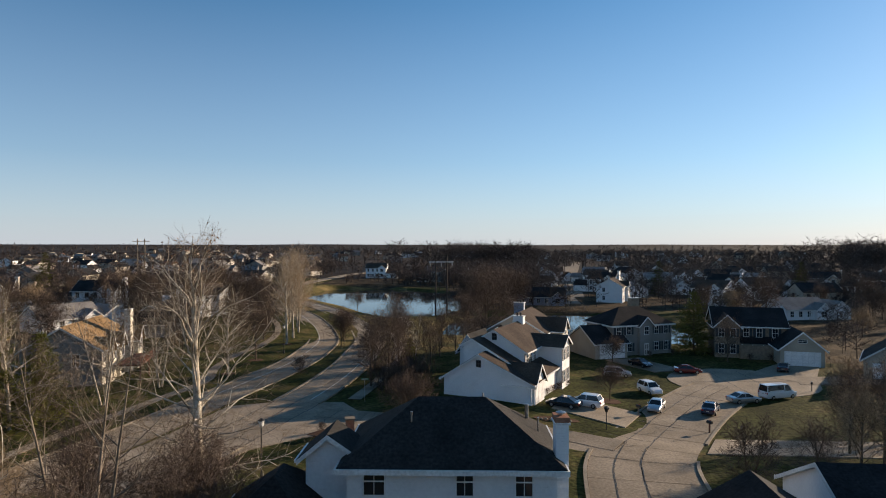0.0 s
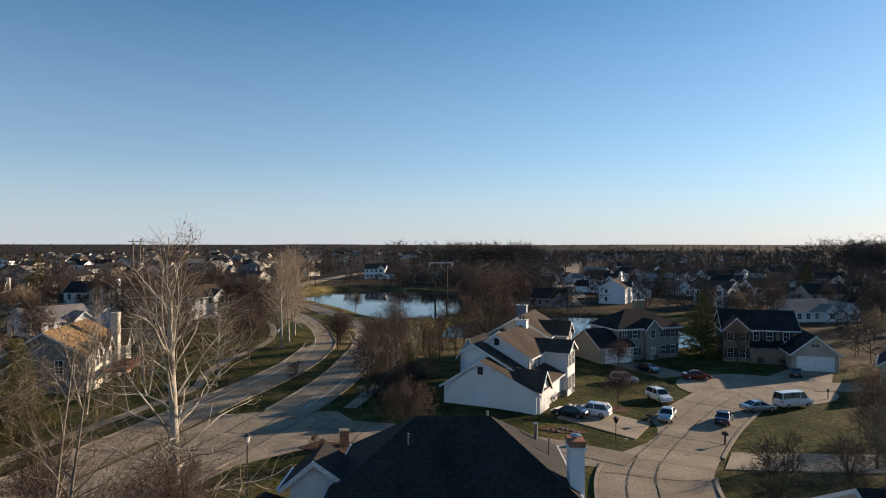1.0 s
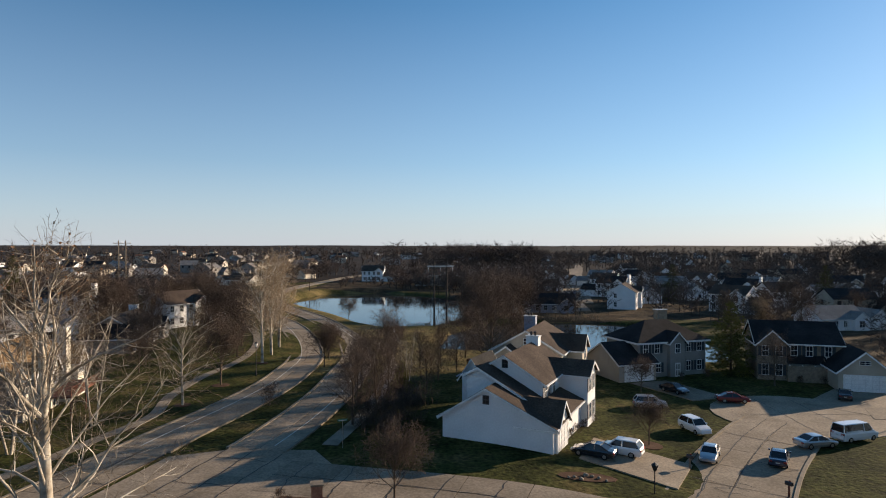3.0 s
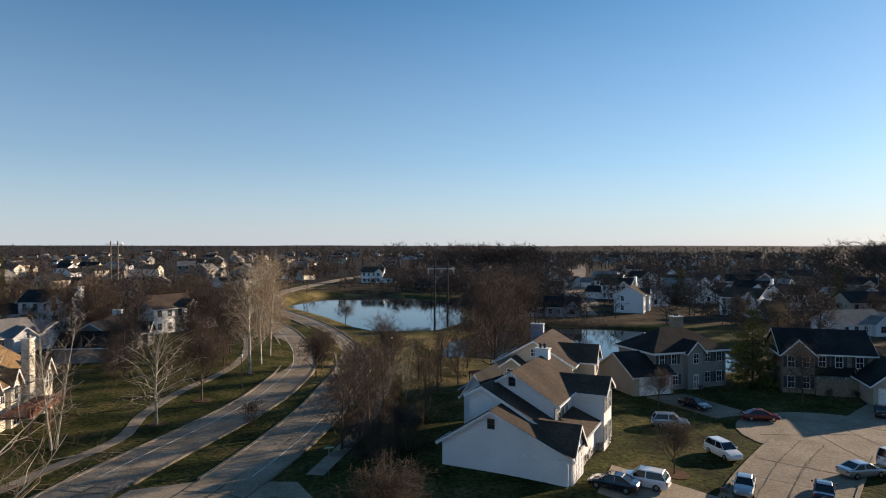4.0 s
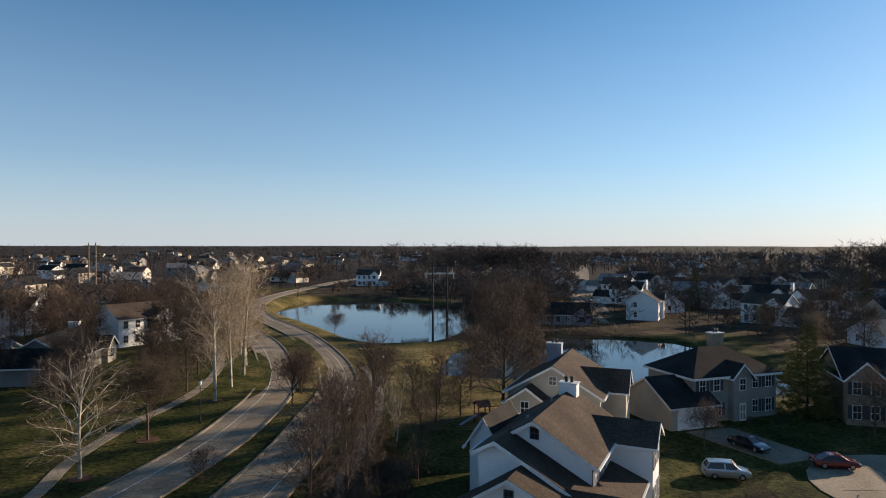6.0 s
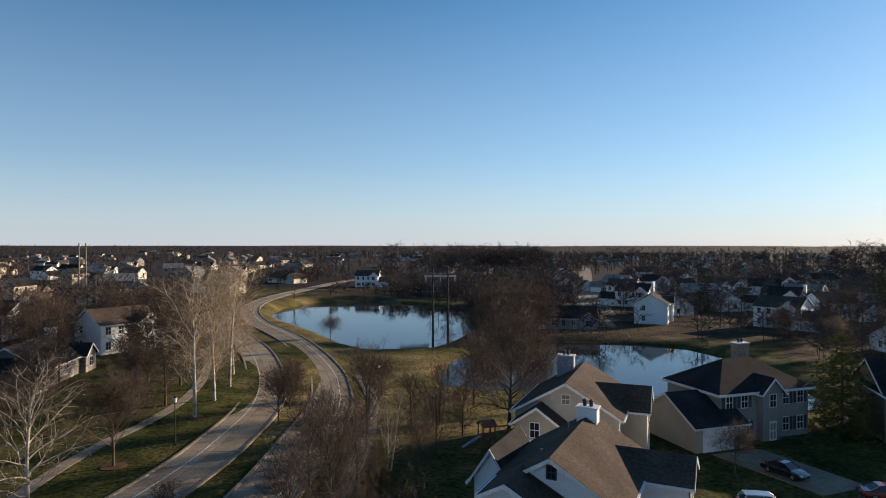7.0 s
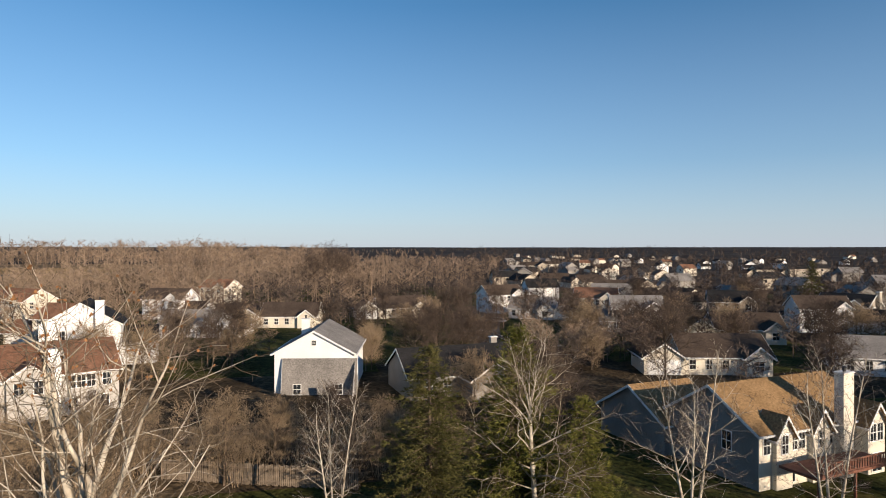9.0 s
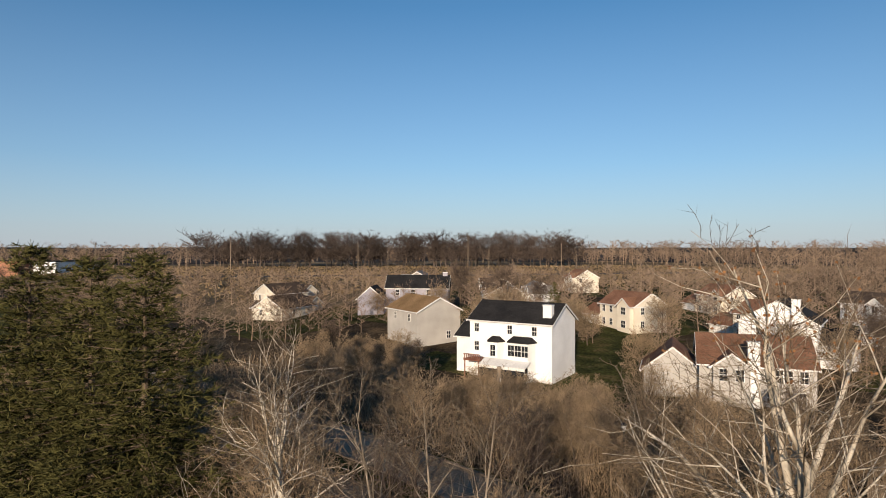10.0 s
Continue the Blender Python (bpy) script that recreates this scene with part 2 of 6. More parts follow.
# ---- mesh building ----
class Mb:
    """Collects boxes, prisms and tubes into one mesh."""

    def __init__(self):
        self.v, self.f = [], []

    def add(self, verts, faces):
        k = len(self.v)
        self.v += verts
        self.f += [tuple(i + k for i in q) for q in faces]
        return self

    def box(self, x0, x1, y0, y1, z0, z1):
        return self.add([(x, y, z) for z in (z0, z1) for y in (y0, y1) for x in (x0, x1)],
                        [(0, 2, 3, 1), (4, 5, 7, 6), (0, 1, 5, 4), (1, 3, 7, 5), (3, 2, 6, 7), (2, 0, 4, 6)])

    def prism(self, prof, axis, a0, a1):
        """A profile of (p, z) points carried along 'u' (profile in v,z) or 'v' (profile in u,z)."""
        n = len(prof)
        vs = []
        for a in (a0, a1):
            vs += [(a, p, z) if axis == "u" else (p, a, z) for p, z in prof]
        fs = [tuple(range(n)), tuple(range(2 * n - 1, n - 1, -1))]
        fs += [(i, i + n, (i + 1) % n + n, (i + 1) % n) for i in range(n)]
        return self.add(vs, fs)

    def tube(self, pts, radii, n=6, cap=True):
        vs, fs = [], []
        pts = [Vector(p) for p in pts]
        for i, p in enumerate(pts):
            d = (pts[min(i + 1, len(pts) - 1)] - pts[max(i - 1, 0)]).normalized()
            s = d.cross(Vector((0, 0, 1)) if abs(d.z) < 0.9 else Vector((1, 0, 0))).normalized()
            w = d.cross(s)
            for k in range(n):
                a = 2 * math.pi * k / n
                vs.append(tuple(p + (s * math.cos(a) + w * math.sin(a)) * radii[i]))
        for i in range(len(pts) - 1):
            for k in range(n):
                fs.append((i * n + k, i * n + (k + 1) % n, (i + 1) * n + (k + 1) % n, (i + 1) * n + k))
        if cap:
            fs += [tuple(range(n - 1, -1, -1)), tuple(range((len(pts) - 1) * n, len(pts) * n))]
        return self.add(vs, fs)

    def lattice(self, xs, zs, holes, y0, y1):
        """A board in the xz plane with square openings: one connected piece. holes: cells (i, k) left open."""
        n, vs, fs = len(xs), [], []
        for y in (y0, y1):
            vs += [(x, y, z) for z in zs for x in xs]
        off = len(xs) * len(zs)
        solid = {(i, k) for i in range(len(xs) - 1) for k in range(len(zs) - 1)} - set(holes)
        for i, k in solid:
            p, q, r, s = k * n + i, k * n + i + 1, (k + 1) * n + i + 1, (k + 1) * n + i
            fs += [(p, q, r, s), (p + off, s + off, r + off, q + off)]
            for (di, dk), (g, h) in (((-1, 0), (s, p)), ((1, 0), (q, r)), ((0, -1), (p, q)), ((0, 1), (r, s))):
                if (i + di, k + dk) not in solid:
                    fs.append((g, g + off, h + off, h))
        return self.add(vs, fs)

    def mesh(self, name, mat, smooth=False):
        me = bpy.data.meshes.new(name)
        me.from_pydata(self.v, [], self.f)
        if smooth and len(self.f) > 3000:
            me.materials.append(mat)
            me.polygons.foreach_set("use_smooth", [True] * len(me.polygons))
            return me
        bm = bmesh.new()
        bm.from_mesh(me)
        bmesh.ops.recalc_face_normals(bm, faces=bm.faces)
        bm.to_mesh(me)
        bm.free()
        if mat:
            me.materials.append(mat)
        if smooth:
            me.polygons.foreach_set("use_smooth", [True] * len(me.polygons))
        return me


def part(name, mb, mat, parent, label="", at=None, smooth=False):
    """One mesh object under a thing or under a part. mb: an Mb or a ready mesh."""
    ob = new(name, mb.mesh(name, mat, smooth) if isinstance(mb, Mb) else mb)
    ob.parent = parent
    if at is not None:
        ob.matrix_basis = at
    if label:
        ob["label"] = label
    return ob


def smooth01(t):
    t = max(0.0, min(1.0, t))
    return t * t * (3 - 2 * t)


# ---- the lie of the land ----
POND_A = [(-57, 236), (-59, 258), (-53, 281), (-30, 285), (-8, 268), (3, 250), (6, 225), (3, 200), (-2, 183), (-6.5, 175), (-16, 173.5), (-22, 178), (-34, 196), (-46, 215)]
POND_B = [(-1, 141), (8, 138), (20, 135), (31, 133), (40, 129), (46, 127), (50, 131), (52, 143), (52, 156), (51, 166), (47, 177), (36, 182), (22, 183), (9, 177), (1, 160)]
WATER_Z = -2.2


def inside_depth(poly, x, y):
    """Metres inside a polygon (positive) or outside it (negative)."""
    ins, best = False, 1e9
    for (x0, y0), (x1, y1) in zip(poly, poly[1:] + poly[:1]):
        if (y0 > y) != (y1 > y) and x < (x1 - x0) * (y - y0) / (y1 - y0) + x0:
            ins = not ins
        dx, dy = x1 - x0, y1 - y0
        k = max(0, min(1, ((x - x0) * dx + (y - y0) * dy) / (dx * dx + dy * dy)))
        best = min(best, math.hypot(x - x0 - k * dx, y - y0 - k * dy))
    return best if ins else -best


def lie(x, y):
    """Height of the ground without the ponds."""
    z = -1.2 * smooth01((x - 4) / 22) * smooth01((y - 48) / 20)
    z = min(z, -1.3 * smooth01((y - 105) / 30) * smooth01((x + 36) / 20))
    z += 0.35 * smooth01((-x - 60) / 60) + 3.0 * smooth01((-x - 62) / 60) * smooth01((10 - y) / 70)
    far = math.hypot(x, y)
    z += smooth01((far - 350) / 900) * 6 * math.sin(x * 0.0031 + 1) * math.sin(y * 0.0027)
    z += 20.0 * smooth01((far - 1300) / 3000)
    return z


def ground_z(x, y):
    z = lie(x, y)
    if -75 < x < 80 and 115 < y < 300:
        for pond in (POND_A, POND_B):
            d = inside_depth(pond, x, y)
            if d > -5:
                z = z + (-3.6 - z) * smooth01((d + 5) / 9)
    return z


def axis_steps(a, b, fine, far, growth=1.25):
    vals = list(np.arange(a, b + 1e-6, fine))
    s, v = fine, b
    while v < far:
        s *= growth
        v += s
        vals.append(v)
    s, v = fine, a
    while v > -far:
        s *= growth
        v -= s
        vals.insert(0, v)
    return vals


gx, gy = axis_steps(-75, 80, 1.7, 6000, 1.2), axis_steps(-20, 300, 1.7, 6000, 1.2)
gv = [(x, y, ground_z(x, y)) for y in gy for x in gx]
w_ = len(gx)
gf = [(j * w_ + i, j * w_ + i + 1, (j + 1) * w_ + i + 1, (j + 1) * w_ + i) for j in range(len(gy) - 1) for i in range(w_ - 1)]
gm = bpy.data.meshes.new("ground")
gm.from_pydata(gv, [], gf)
for m_ in (M_GRASS, M_FIELD, M_FLOOR, M_DORMANT, M_FARLAND):
    gm.materials.append(m_)


def ground_kind(x, y):
    """0 lawn, 1 dry field, 2 woodland floor, 3 dormant straw-coloured lawn, 4 wooded land far off."""
    n = noise.noise((x * 0.03, y * 0.03, 0.0)) * 10
    r = math.hypot(x, y - 40)
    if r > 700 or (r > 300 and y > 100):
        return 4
    if x < -70 and y < -105 + n * 2:
        return 1
    if -66 + n < x < (-39.5 if y < 24 else -51.0) + n * 0.2 and y < 62 + n:
        return 2
    if r > 300 + 4 * n:
        return 1 if x < -60 and y < -60 and r < 620 else 2
    if x < -66 and noise.noise((x * 0.02, y * 0.02, 7.0)) > 0.15:
        return 2
    if (-2 < x < 130 and y > 182 + n) or (x > 64 + n and y > 98):
        return 2
    if -62 < x < 8 and 284 + n * 0.3 < y < 350:
        return 2
    if (-24 + n * 0.6 < x < 8 + n and 104 + n < y < 176) or (-80 < x < -20 and 168 + n * 0.4 < y < 300):
        return 3
    return 0


gm.polygons.foreach_set("material_index", [ground_kind((gv[q[0]][0] + gv[q[2]][0]) / 2, (gv[q[0]][1] + gv[q[2]][1]) / 2) for q in gf])
gm.polygons.foreach_set("use_smooth", [True] * len(gm.polygons))
tagged(new("ground", gm), "dormant olive and straw coloured lawns on gently sloping ground", "ground", kind="structure")

for nm, poly in (("water", POND_A), ("water", POND_B)):
    cx, cy = sum(p[0] for p in poly) / len(poly), sum(p[1] for p in poly) / len(poly)
    grown = []
    for x, y in poly:
        d = math.hypot(x - cx, y - cy)
        grown.append((x + (x - cx) / d * 5, y + (y - cy) / d * 5, 0))
    me = bpy.data.meshes.new(nm)
    me.from_pydata(grown, [], [tuple(range(len(grown)))])
    me.materials.append(water)
    ob = new(nm, me)
    ob.location.z = WATER_Z
    tagged(ob, "still dark pond water mirroring trees and sky", "pond", kind="structure")


# ---- roads ----
def along(pts, step):
    """A smooth line through the points, cut into equal steps: (x, y, dx, dy)."""
    P = [Vector((*p, 0)) for p in pts]
    P = [2 * P[0] - P[1]] + P + [2 * P[-1] - P[-2]]
    fine = []
    for i in range(1, len(P) - 2):
        for k in range(24):
            t = k / 24
            fine.append(0.5 * ((2 * P[i]) + (P[i + 1] - P[i - 1]) * t + (2 * P[i - 1] - 5 * P[i] + 4 * P[i + 1] - P[i + 2]) * t * t
                               + (3 * P[i] - P[i - 1] - 3 * P[i + 1] + P[i + 2]) * t ** 3))
    fine.append(P[-2])
    out, acc = [], 0.0
    for p, q in zip(fine, fine[1:]):
        seg = (q - p).length
        d = (q - p) / max(seg, 1e-9)
        while acc <= seg:
            out.append((p.x + d.x * acc, p.y + d.y * acc, d.x, d.y))
            acc += step
        acc -= seg
    return out


def ribbon(line, o0, o1, z0, z1, lift=0.0, mb=None):
    """A strip between two sideways offsets (left is negative) that follows the ground, with thickness."""
    mb = mb or Mb()
    vs = []
    for x, y, dx, dy in line:
        z = lie(x, y) + lift
        for o, zz in ((o0, z0), (o1, z0), (o1, z1), (o0, z1)):
            vs.append((x + dy * o, y - dx * o, z + zz))
    n = len(line)
    fs = [(i * 4 + k, i * 4 + (k + 1) % 4, i * 4 + 4 + (k + 1) % 4, i * 4 + 4 + k) for i in range(n - 1) for k in range(4)]
    fs += [(0, 1, 2, 3), (4 * n - 1, 4 * n - 2, 4 * n - 3, 4 * n - 4)]
    return mb.add(vs, fs)


LC = [(-30, -90), (-34, -40), (-35.5, -8), (-35.5, 12), (-34, 30), (-31, 48), (-27.6, 64), (-25.7, 76), (-23.4, 88), (-22.2, 98), (-22.1, 106), (-22.8, 116), (-24.6, 126), (-28, 138), (-33, 151), (-38.5, 163), (-45, 175), (-53, 190), (-61, 206), (-69, 228)]
RC = [(-21, -90), (-25, -40), (-26.8, -8), (-26.8, 12), (-25, 30), (-21.8, 48), (-18, 64), (-15.6, 76), (-14.2, 88), (-13.8, 100), (-14.5, 118), (-17, 133), (-21, 147), (-28.5, 164), (-40, 185), (-50, 202), (-60, 226), (-66.5, 252), (-68.5, 282), (-66, 330), (-60, 390), (-40, 470)]
ROADZ = 0.05


def roadway(name, label, pts, half, lanes, slab, sidelines=(), kerbs=(-1, 1), piece_span=None, mat=M_CONC, gaps=((0, 0), (0, 0))):
    """Concrete carriageway: a dark bed, slabs with open joints, kerbs and painted lines."""
    bed = ribbon(along(pts, 2.0), -half, half, -0.3, 0.0, ROADZ)
    road = tagged(new(name, bed.mesh(name, M_JOINT)), label, "road", kind="structure")
    line = along(pts, 0.5)
    n = max(1, round(slab / 0.5))
    rest = Mb()
    width = 2 * half / lanes
    for i in range(0, len(line) - n, n):
        seg = line[i:i + n + 1]
        for k in range(lanes):
            o0, o1 = -half + k * width + 0.03, -half + (k + 1) * width - 0.03
            s = [seg[0], seg[n // 3], seg[2 * n // 3], seg[-1]]
            a, b = Vector(seg[0][2:]), Vector(seg[-1][2:])
            s[0] = (s[0][0] + a.x * 0.03, s[0][1] + a.y * 0.03, a.x, a.y)
            s[-1] = (s[-1][0] - b.x * 0.03, s[-1][1] - b.y * 0.03, b.x, b.y)
            mid = seg[n // 2]
            near = piece_span is None or piece_span[0] < mid[1] < piece_span[1]
            mb = ribbon(s, o0, o1, 0.0, 0.025 + 0.012 * random.random(), ROADZ, None if near else rest)
            if near:
                part("slab", mb, mat, road)
    if rest.v:
        part("far_slabs", rest, mat, road)["kind"] = "stuff"
    for sgn in kerbs:
        a, b = sorted((sgn * half, sgn * (half + 0.28)))
        lo, hi = gaps[0 if sgn < 0 else 1]
        for run in ([p for p in line if p[1] < lo], [p for p in line if p[1] > hi]) if lo != hi else (line,):
            if len(run) > 6:
                part("kerb", ribbon(run[::3], a, b, -0.3, 0.13, ROADZ), M_CONC2, road)
    for o, w in sidelines:
        part("edge_line", ribbon([p for p in line[::2] if p[1] > 73], o - w / 2, o + w / 2, 0.03, 0.042, ROADZ), M_LINE, road)
    return road


S3 = [(44, 232), (52, 280), (62, 335), (78, 430), (96, 540)]
roadway("road", "pale concrete carriageway with a white edge line and dark joints", LC, 2.6, 2, 4.5, [(-0.9, 0.11)], piece_span=(55, 150), gaps=((0, 0), (46, 72)))
roadway("road", "pale concrete carriageway beside a planted median", RC, 2.6, 2, 4.5, [(1.1, 0.11)], piece_span=(55, 150), gaps=((46, 72), (58, 72)))
S1 = [(9, -30), (9.8, 0), (11.8, 25), (14.6, 42), (16.8, 54), (21.5, 64), (27.0, 73), (33, 81), (38, 87)]
S2 = [(-13, 66.5), (-6, 65), (2, 63.2), (10, 60.5), (16, 57)]
roadway("road", "cracked pale concrete residential street with tar-sealed joints", S1, 4.2, 2, 5.0, gaps=((56.5, 64), (57, 63)))
roadway("road", "short pale concrete side street joining the boulevard", S2, 3.3, 2, 5.0, kerbs=())


def flat_piece(name, label, poly, mat, lift=0.09, cat="pavement", thick=0.3):
    """A poured slab with a free outline, laid on the ground."""
    n = len(poly)
    vs = [(x, y, lie(x, y) + lift) for x, y in poly] + [(x, y, lie(x, y) - thick) for x, y in poly]
    fs = [tuple(range(n)), tuple(range(2 * n - 1, n - 1, -1))] + [(i, (i + 1) % n, (i + 1) % n + n, i + n) for i in range(n)]
    me = bpy.data.meshes.new(name)
    me.from_pydata(vs, [], fs)
    bm = bmesh.new(); bm.from_mesh(me)
    bmesh.ops.recalc_face_normals(bm, faces=bm.faces)
    bm.to_mesh(me); bm.free()
    me.materials.append(mat)
    return tagged(new(name, me), label, cat, kind="structure")


flat_piece("pavement", "round concrete turning circle of the cul-de-sac", [(41 + 9.8 * math.cos(k * 0.2618), 90 + 9.0 * math.sin(k * 0.2618)) for k in range(24)], M_CONC, 0.07)
flat_piece("driveway", "concrete driveway before a white double garage", [(12.2, 72.0), (14.9, 78.6), (22.2, 72.6), (18.8, 66.5)], M_CONC, 0.10, "driveway")
flat_piece("driveway", "concrete driveway running beside a lawn", [(23.5, 57.5), (26.5, 63.2), (46, 62.5), (46, 56)], M_CONC, 0.08, "driveway")
flat_piece("driveway", "concrete driveway leading to a white garage door", [(44, 95), (52.4, 103.0), (58, 101.2), (50, 88)], M_CONC, 0.09, "driveway")
flat_piece("driveway", "concrete driveway leading to a garage", [(48, 88), (50, 93), (66, 94), (66, 88)], M_CONC, 0.10, "driveway")
flat_piece("driveway", "concrete driveway before a beige garage", [(26, 106), (31.5, 107.8), (36, 98), (31, 96)], M_CONC, 0.10, "driveway")
flat_piece("pavement", "wide concrete crossing where the side street meets the boulevard", [(-28.5, 46.5), (-25.2, 60), (-23.2, 70.5), (-18.5, 72.5), (-11, 72.5), (-8.5, 68.5), (-8.5, 62), (-12.5, 59.5), (-16.2, 56), (-19.6, 46.5)], M_CONC, 0.075)


def pathway(label, pts, half, mat=M_CONC2):
    line = along(pts, 1.5)
    bed = tagged(new("pavement", ribbon(line, -half, half, -0.3, 0.02, 0.03).mesh("pavement", M_JOINT)), label, "footpath", kind="structure")
    for i in range(len(line) - 1):
        s = [line[i], line[i + 1]]
        s = [(s[0][0] + s[0][2] * 0.02, s[0][1] + s[0][3] * 0.02, *s[0][2:]), (s[1][0] - s[1][2] * 0.02, s[1][1] - s[1][3] * 0.02, *s[1][2:])]
        part("slab", ribbon(s, -half, half, 0.02, 0.04 + 0.01 * random.random(), 0.03), mat, bed)


pathway("curving pale concrete footpath through the lawn", [(-38, 40), (-35, 60), (-32.4, 74), (-30.9, 83), (-33, 92), (-33.7, 103), (-33, 112), (-33.5, 122), (-36, 134), (-41, 148), (-48, 162)], 0.65)
pathway("concrete footpath beside the carriageway", [(-10, 74), (-8.3, 86), (-8.0, 100), (-8.6, 114), (-11, 130), (-15, 144)], 0.75)

# ---- houses ----
_win = {}


def window(parent, face, plane, c, z, w, hh, shutters=False, mat=M_TRIM):
    """A sash window on a wall: frame proud of the wall, glass set back in it, crossing bars."""
    key = (round(w, 2), round(hh, 2), mat.name)
    if key not in _win:
        t, x1, z1 = 0.065, w / 2, hh / 2
        f = Mb().lattice([-x1 - t, -x1, -0.014, 0.014, x1, x1 + t], [-z1 - t, -z1, -0.03, 0.03, z1, z1 + t], [(1, 1), (3, 1), (1, 3), (3, 3)], -0.07, 0.02)
        g = Mb().box(-x1 + 0.002, x1 - 0.002, -0.03, 0.01, -z1 + 0.002, z1 - 0.002)
        prof = [(0.02, -z1), (0.02, z1)]
        for k in range(8):
            zz = z1 - hh * k / 8
            prof += [(-0.03, zz), (-0.06, zz - hh / 8)]
        s = Mb().prism(prof, "u", -0.2, 0.2)
        _win[key] = (f.mesh("window", mat), g.mesh("pane", M_GLASS), s.mesh("shutter", M_SHUT))
    fm, pm, sm = _win[key]
    rz = {"S": 0, "E": 90, "N": 180, "W": -90}[face]
    at = pose(c, plane, z, 0, 0, rz) if face in "SN" else pose(plane, c, z, 0, 0, rz)
    wob = part("window", fm, None, parent, "", at)
    part("pane", pm, None, wob)
    if shutters:
        for s in (-1, 1):
            part("shutter", sm, None, wob, "", pose(s * (w / 2 + 0.33), 0, 0))
    return wob


def garage_door(parent, face, plane, c, w=4.8, hh=2.1, mat=M_WDOOR, base=0.0):
    rz = {"S": 0, "E": 90, "N": 180, "W": -90}[face]
    at = pose(c, plane, base, 0, 0, rz) if face in "SN" else pose(plane, c, base, 0, 0, rz)
    d = part("garage_door", Mb().box(-w / 2, w / 2, -0.04, 0.02, 0, hh), mat, parent, "", at)
    xs, zs = [-w / 2], [0.0]
    for k in range(6):
        xs += [-w / 2 + w * k / 6 + 0.05, -w / 2 + w * (k + 1) / 6 - 0.05]
    for k in range(4):
        zs += [hh * k / 4 + 0.04, hh * (k + 1) / 4 - 0.04]
    xs.append(w / 2), zs.append(hh)
    part("panel_frame", Mb().lattice(xs, zs, [(i, k) for i in range(1, 13, 2) for k in range(1, 9, 2)], -0.075, -0.042), mat, d)
    t = Mb().lattice([-w / 2 - 0.14, -w / 2 - 0.003, w / 2 + 0.003, w / 2 + 0.14], [0, hh + 0.003, hh + 0.14], [(1, 0)], -0.05, 0.02)
    part("door_frame", t, M_TRIM, d)


def entry(parent, face, plane, c, base=0.0, col=None):
    f = Mb().lattice([-0.47, -0.36, -0.05, 0.05, 0.36, 0.47], [0, 0.2, 0.95, 1.1, 1.85, 2.05], [(1, 1), (3, 1), (1, 3), (3, 3)], -0.07, -0.03)
    rz = {"S": 0, "E": 90, "N": 180, "W": -90}[face]
    at = pose(c, plane, base, 0, 0, rz) if face in "SN" else pose(plane, c, base, 0, 0, rz)
    d = part("door", f, col or M_DOOR, parent, "", at)
    part("handle", Mb().tube([(0.38, -0.05, 1.0), (0.38, -0.12, 1.0)], [0.03, 0.035], 6), M_METAL, d)


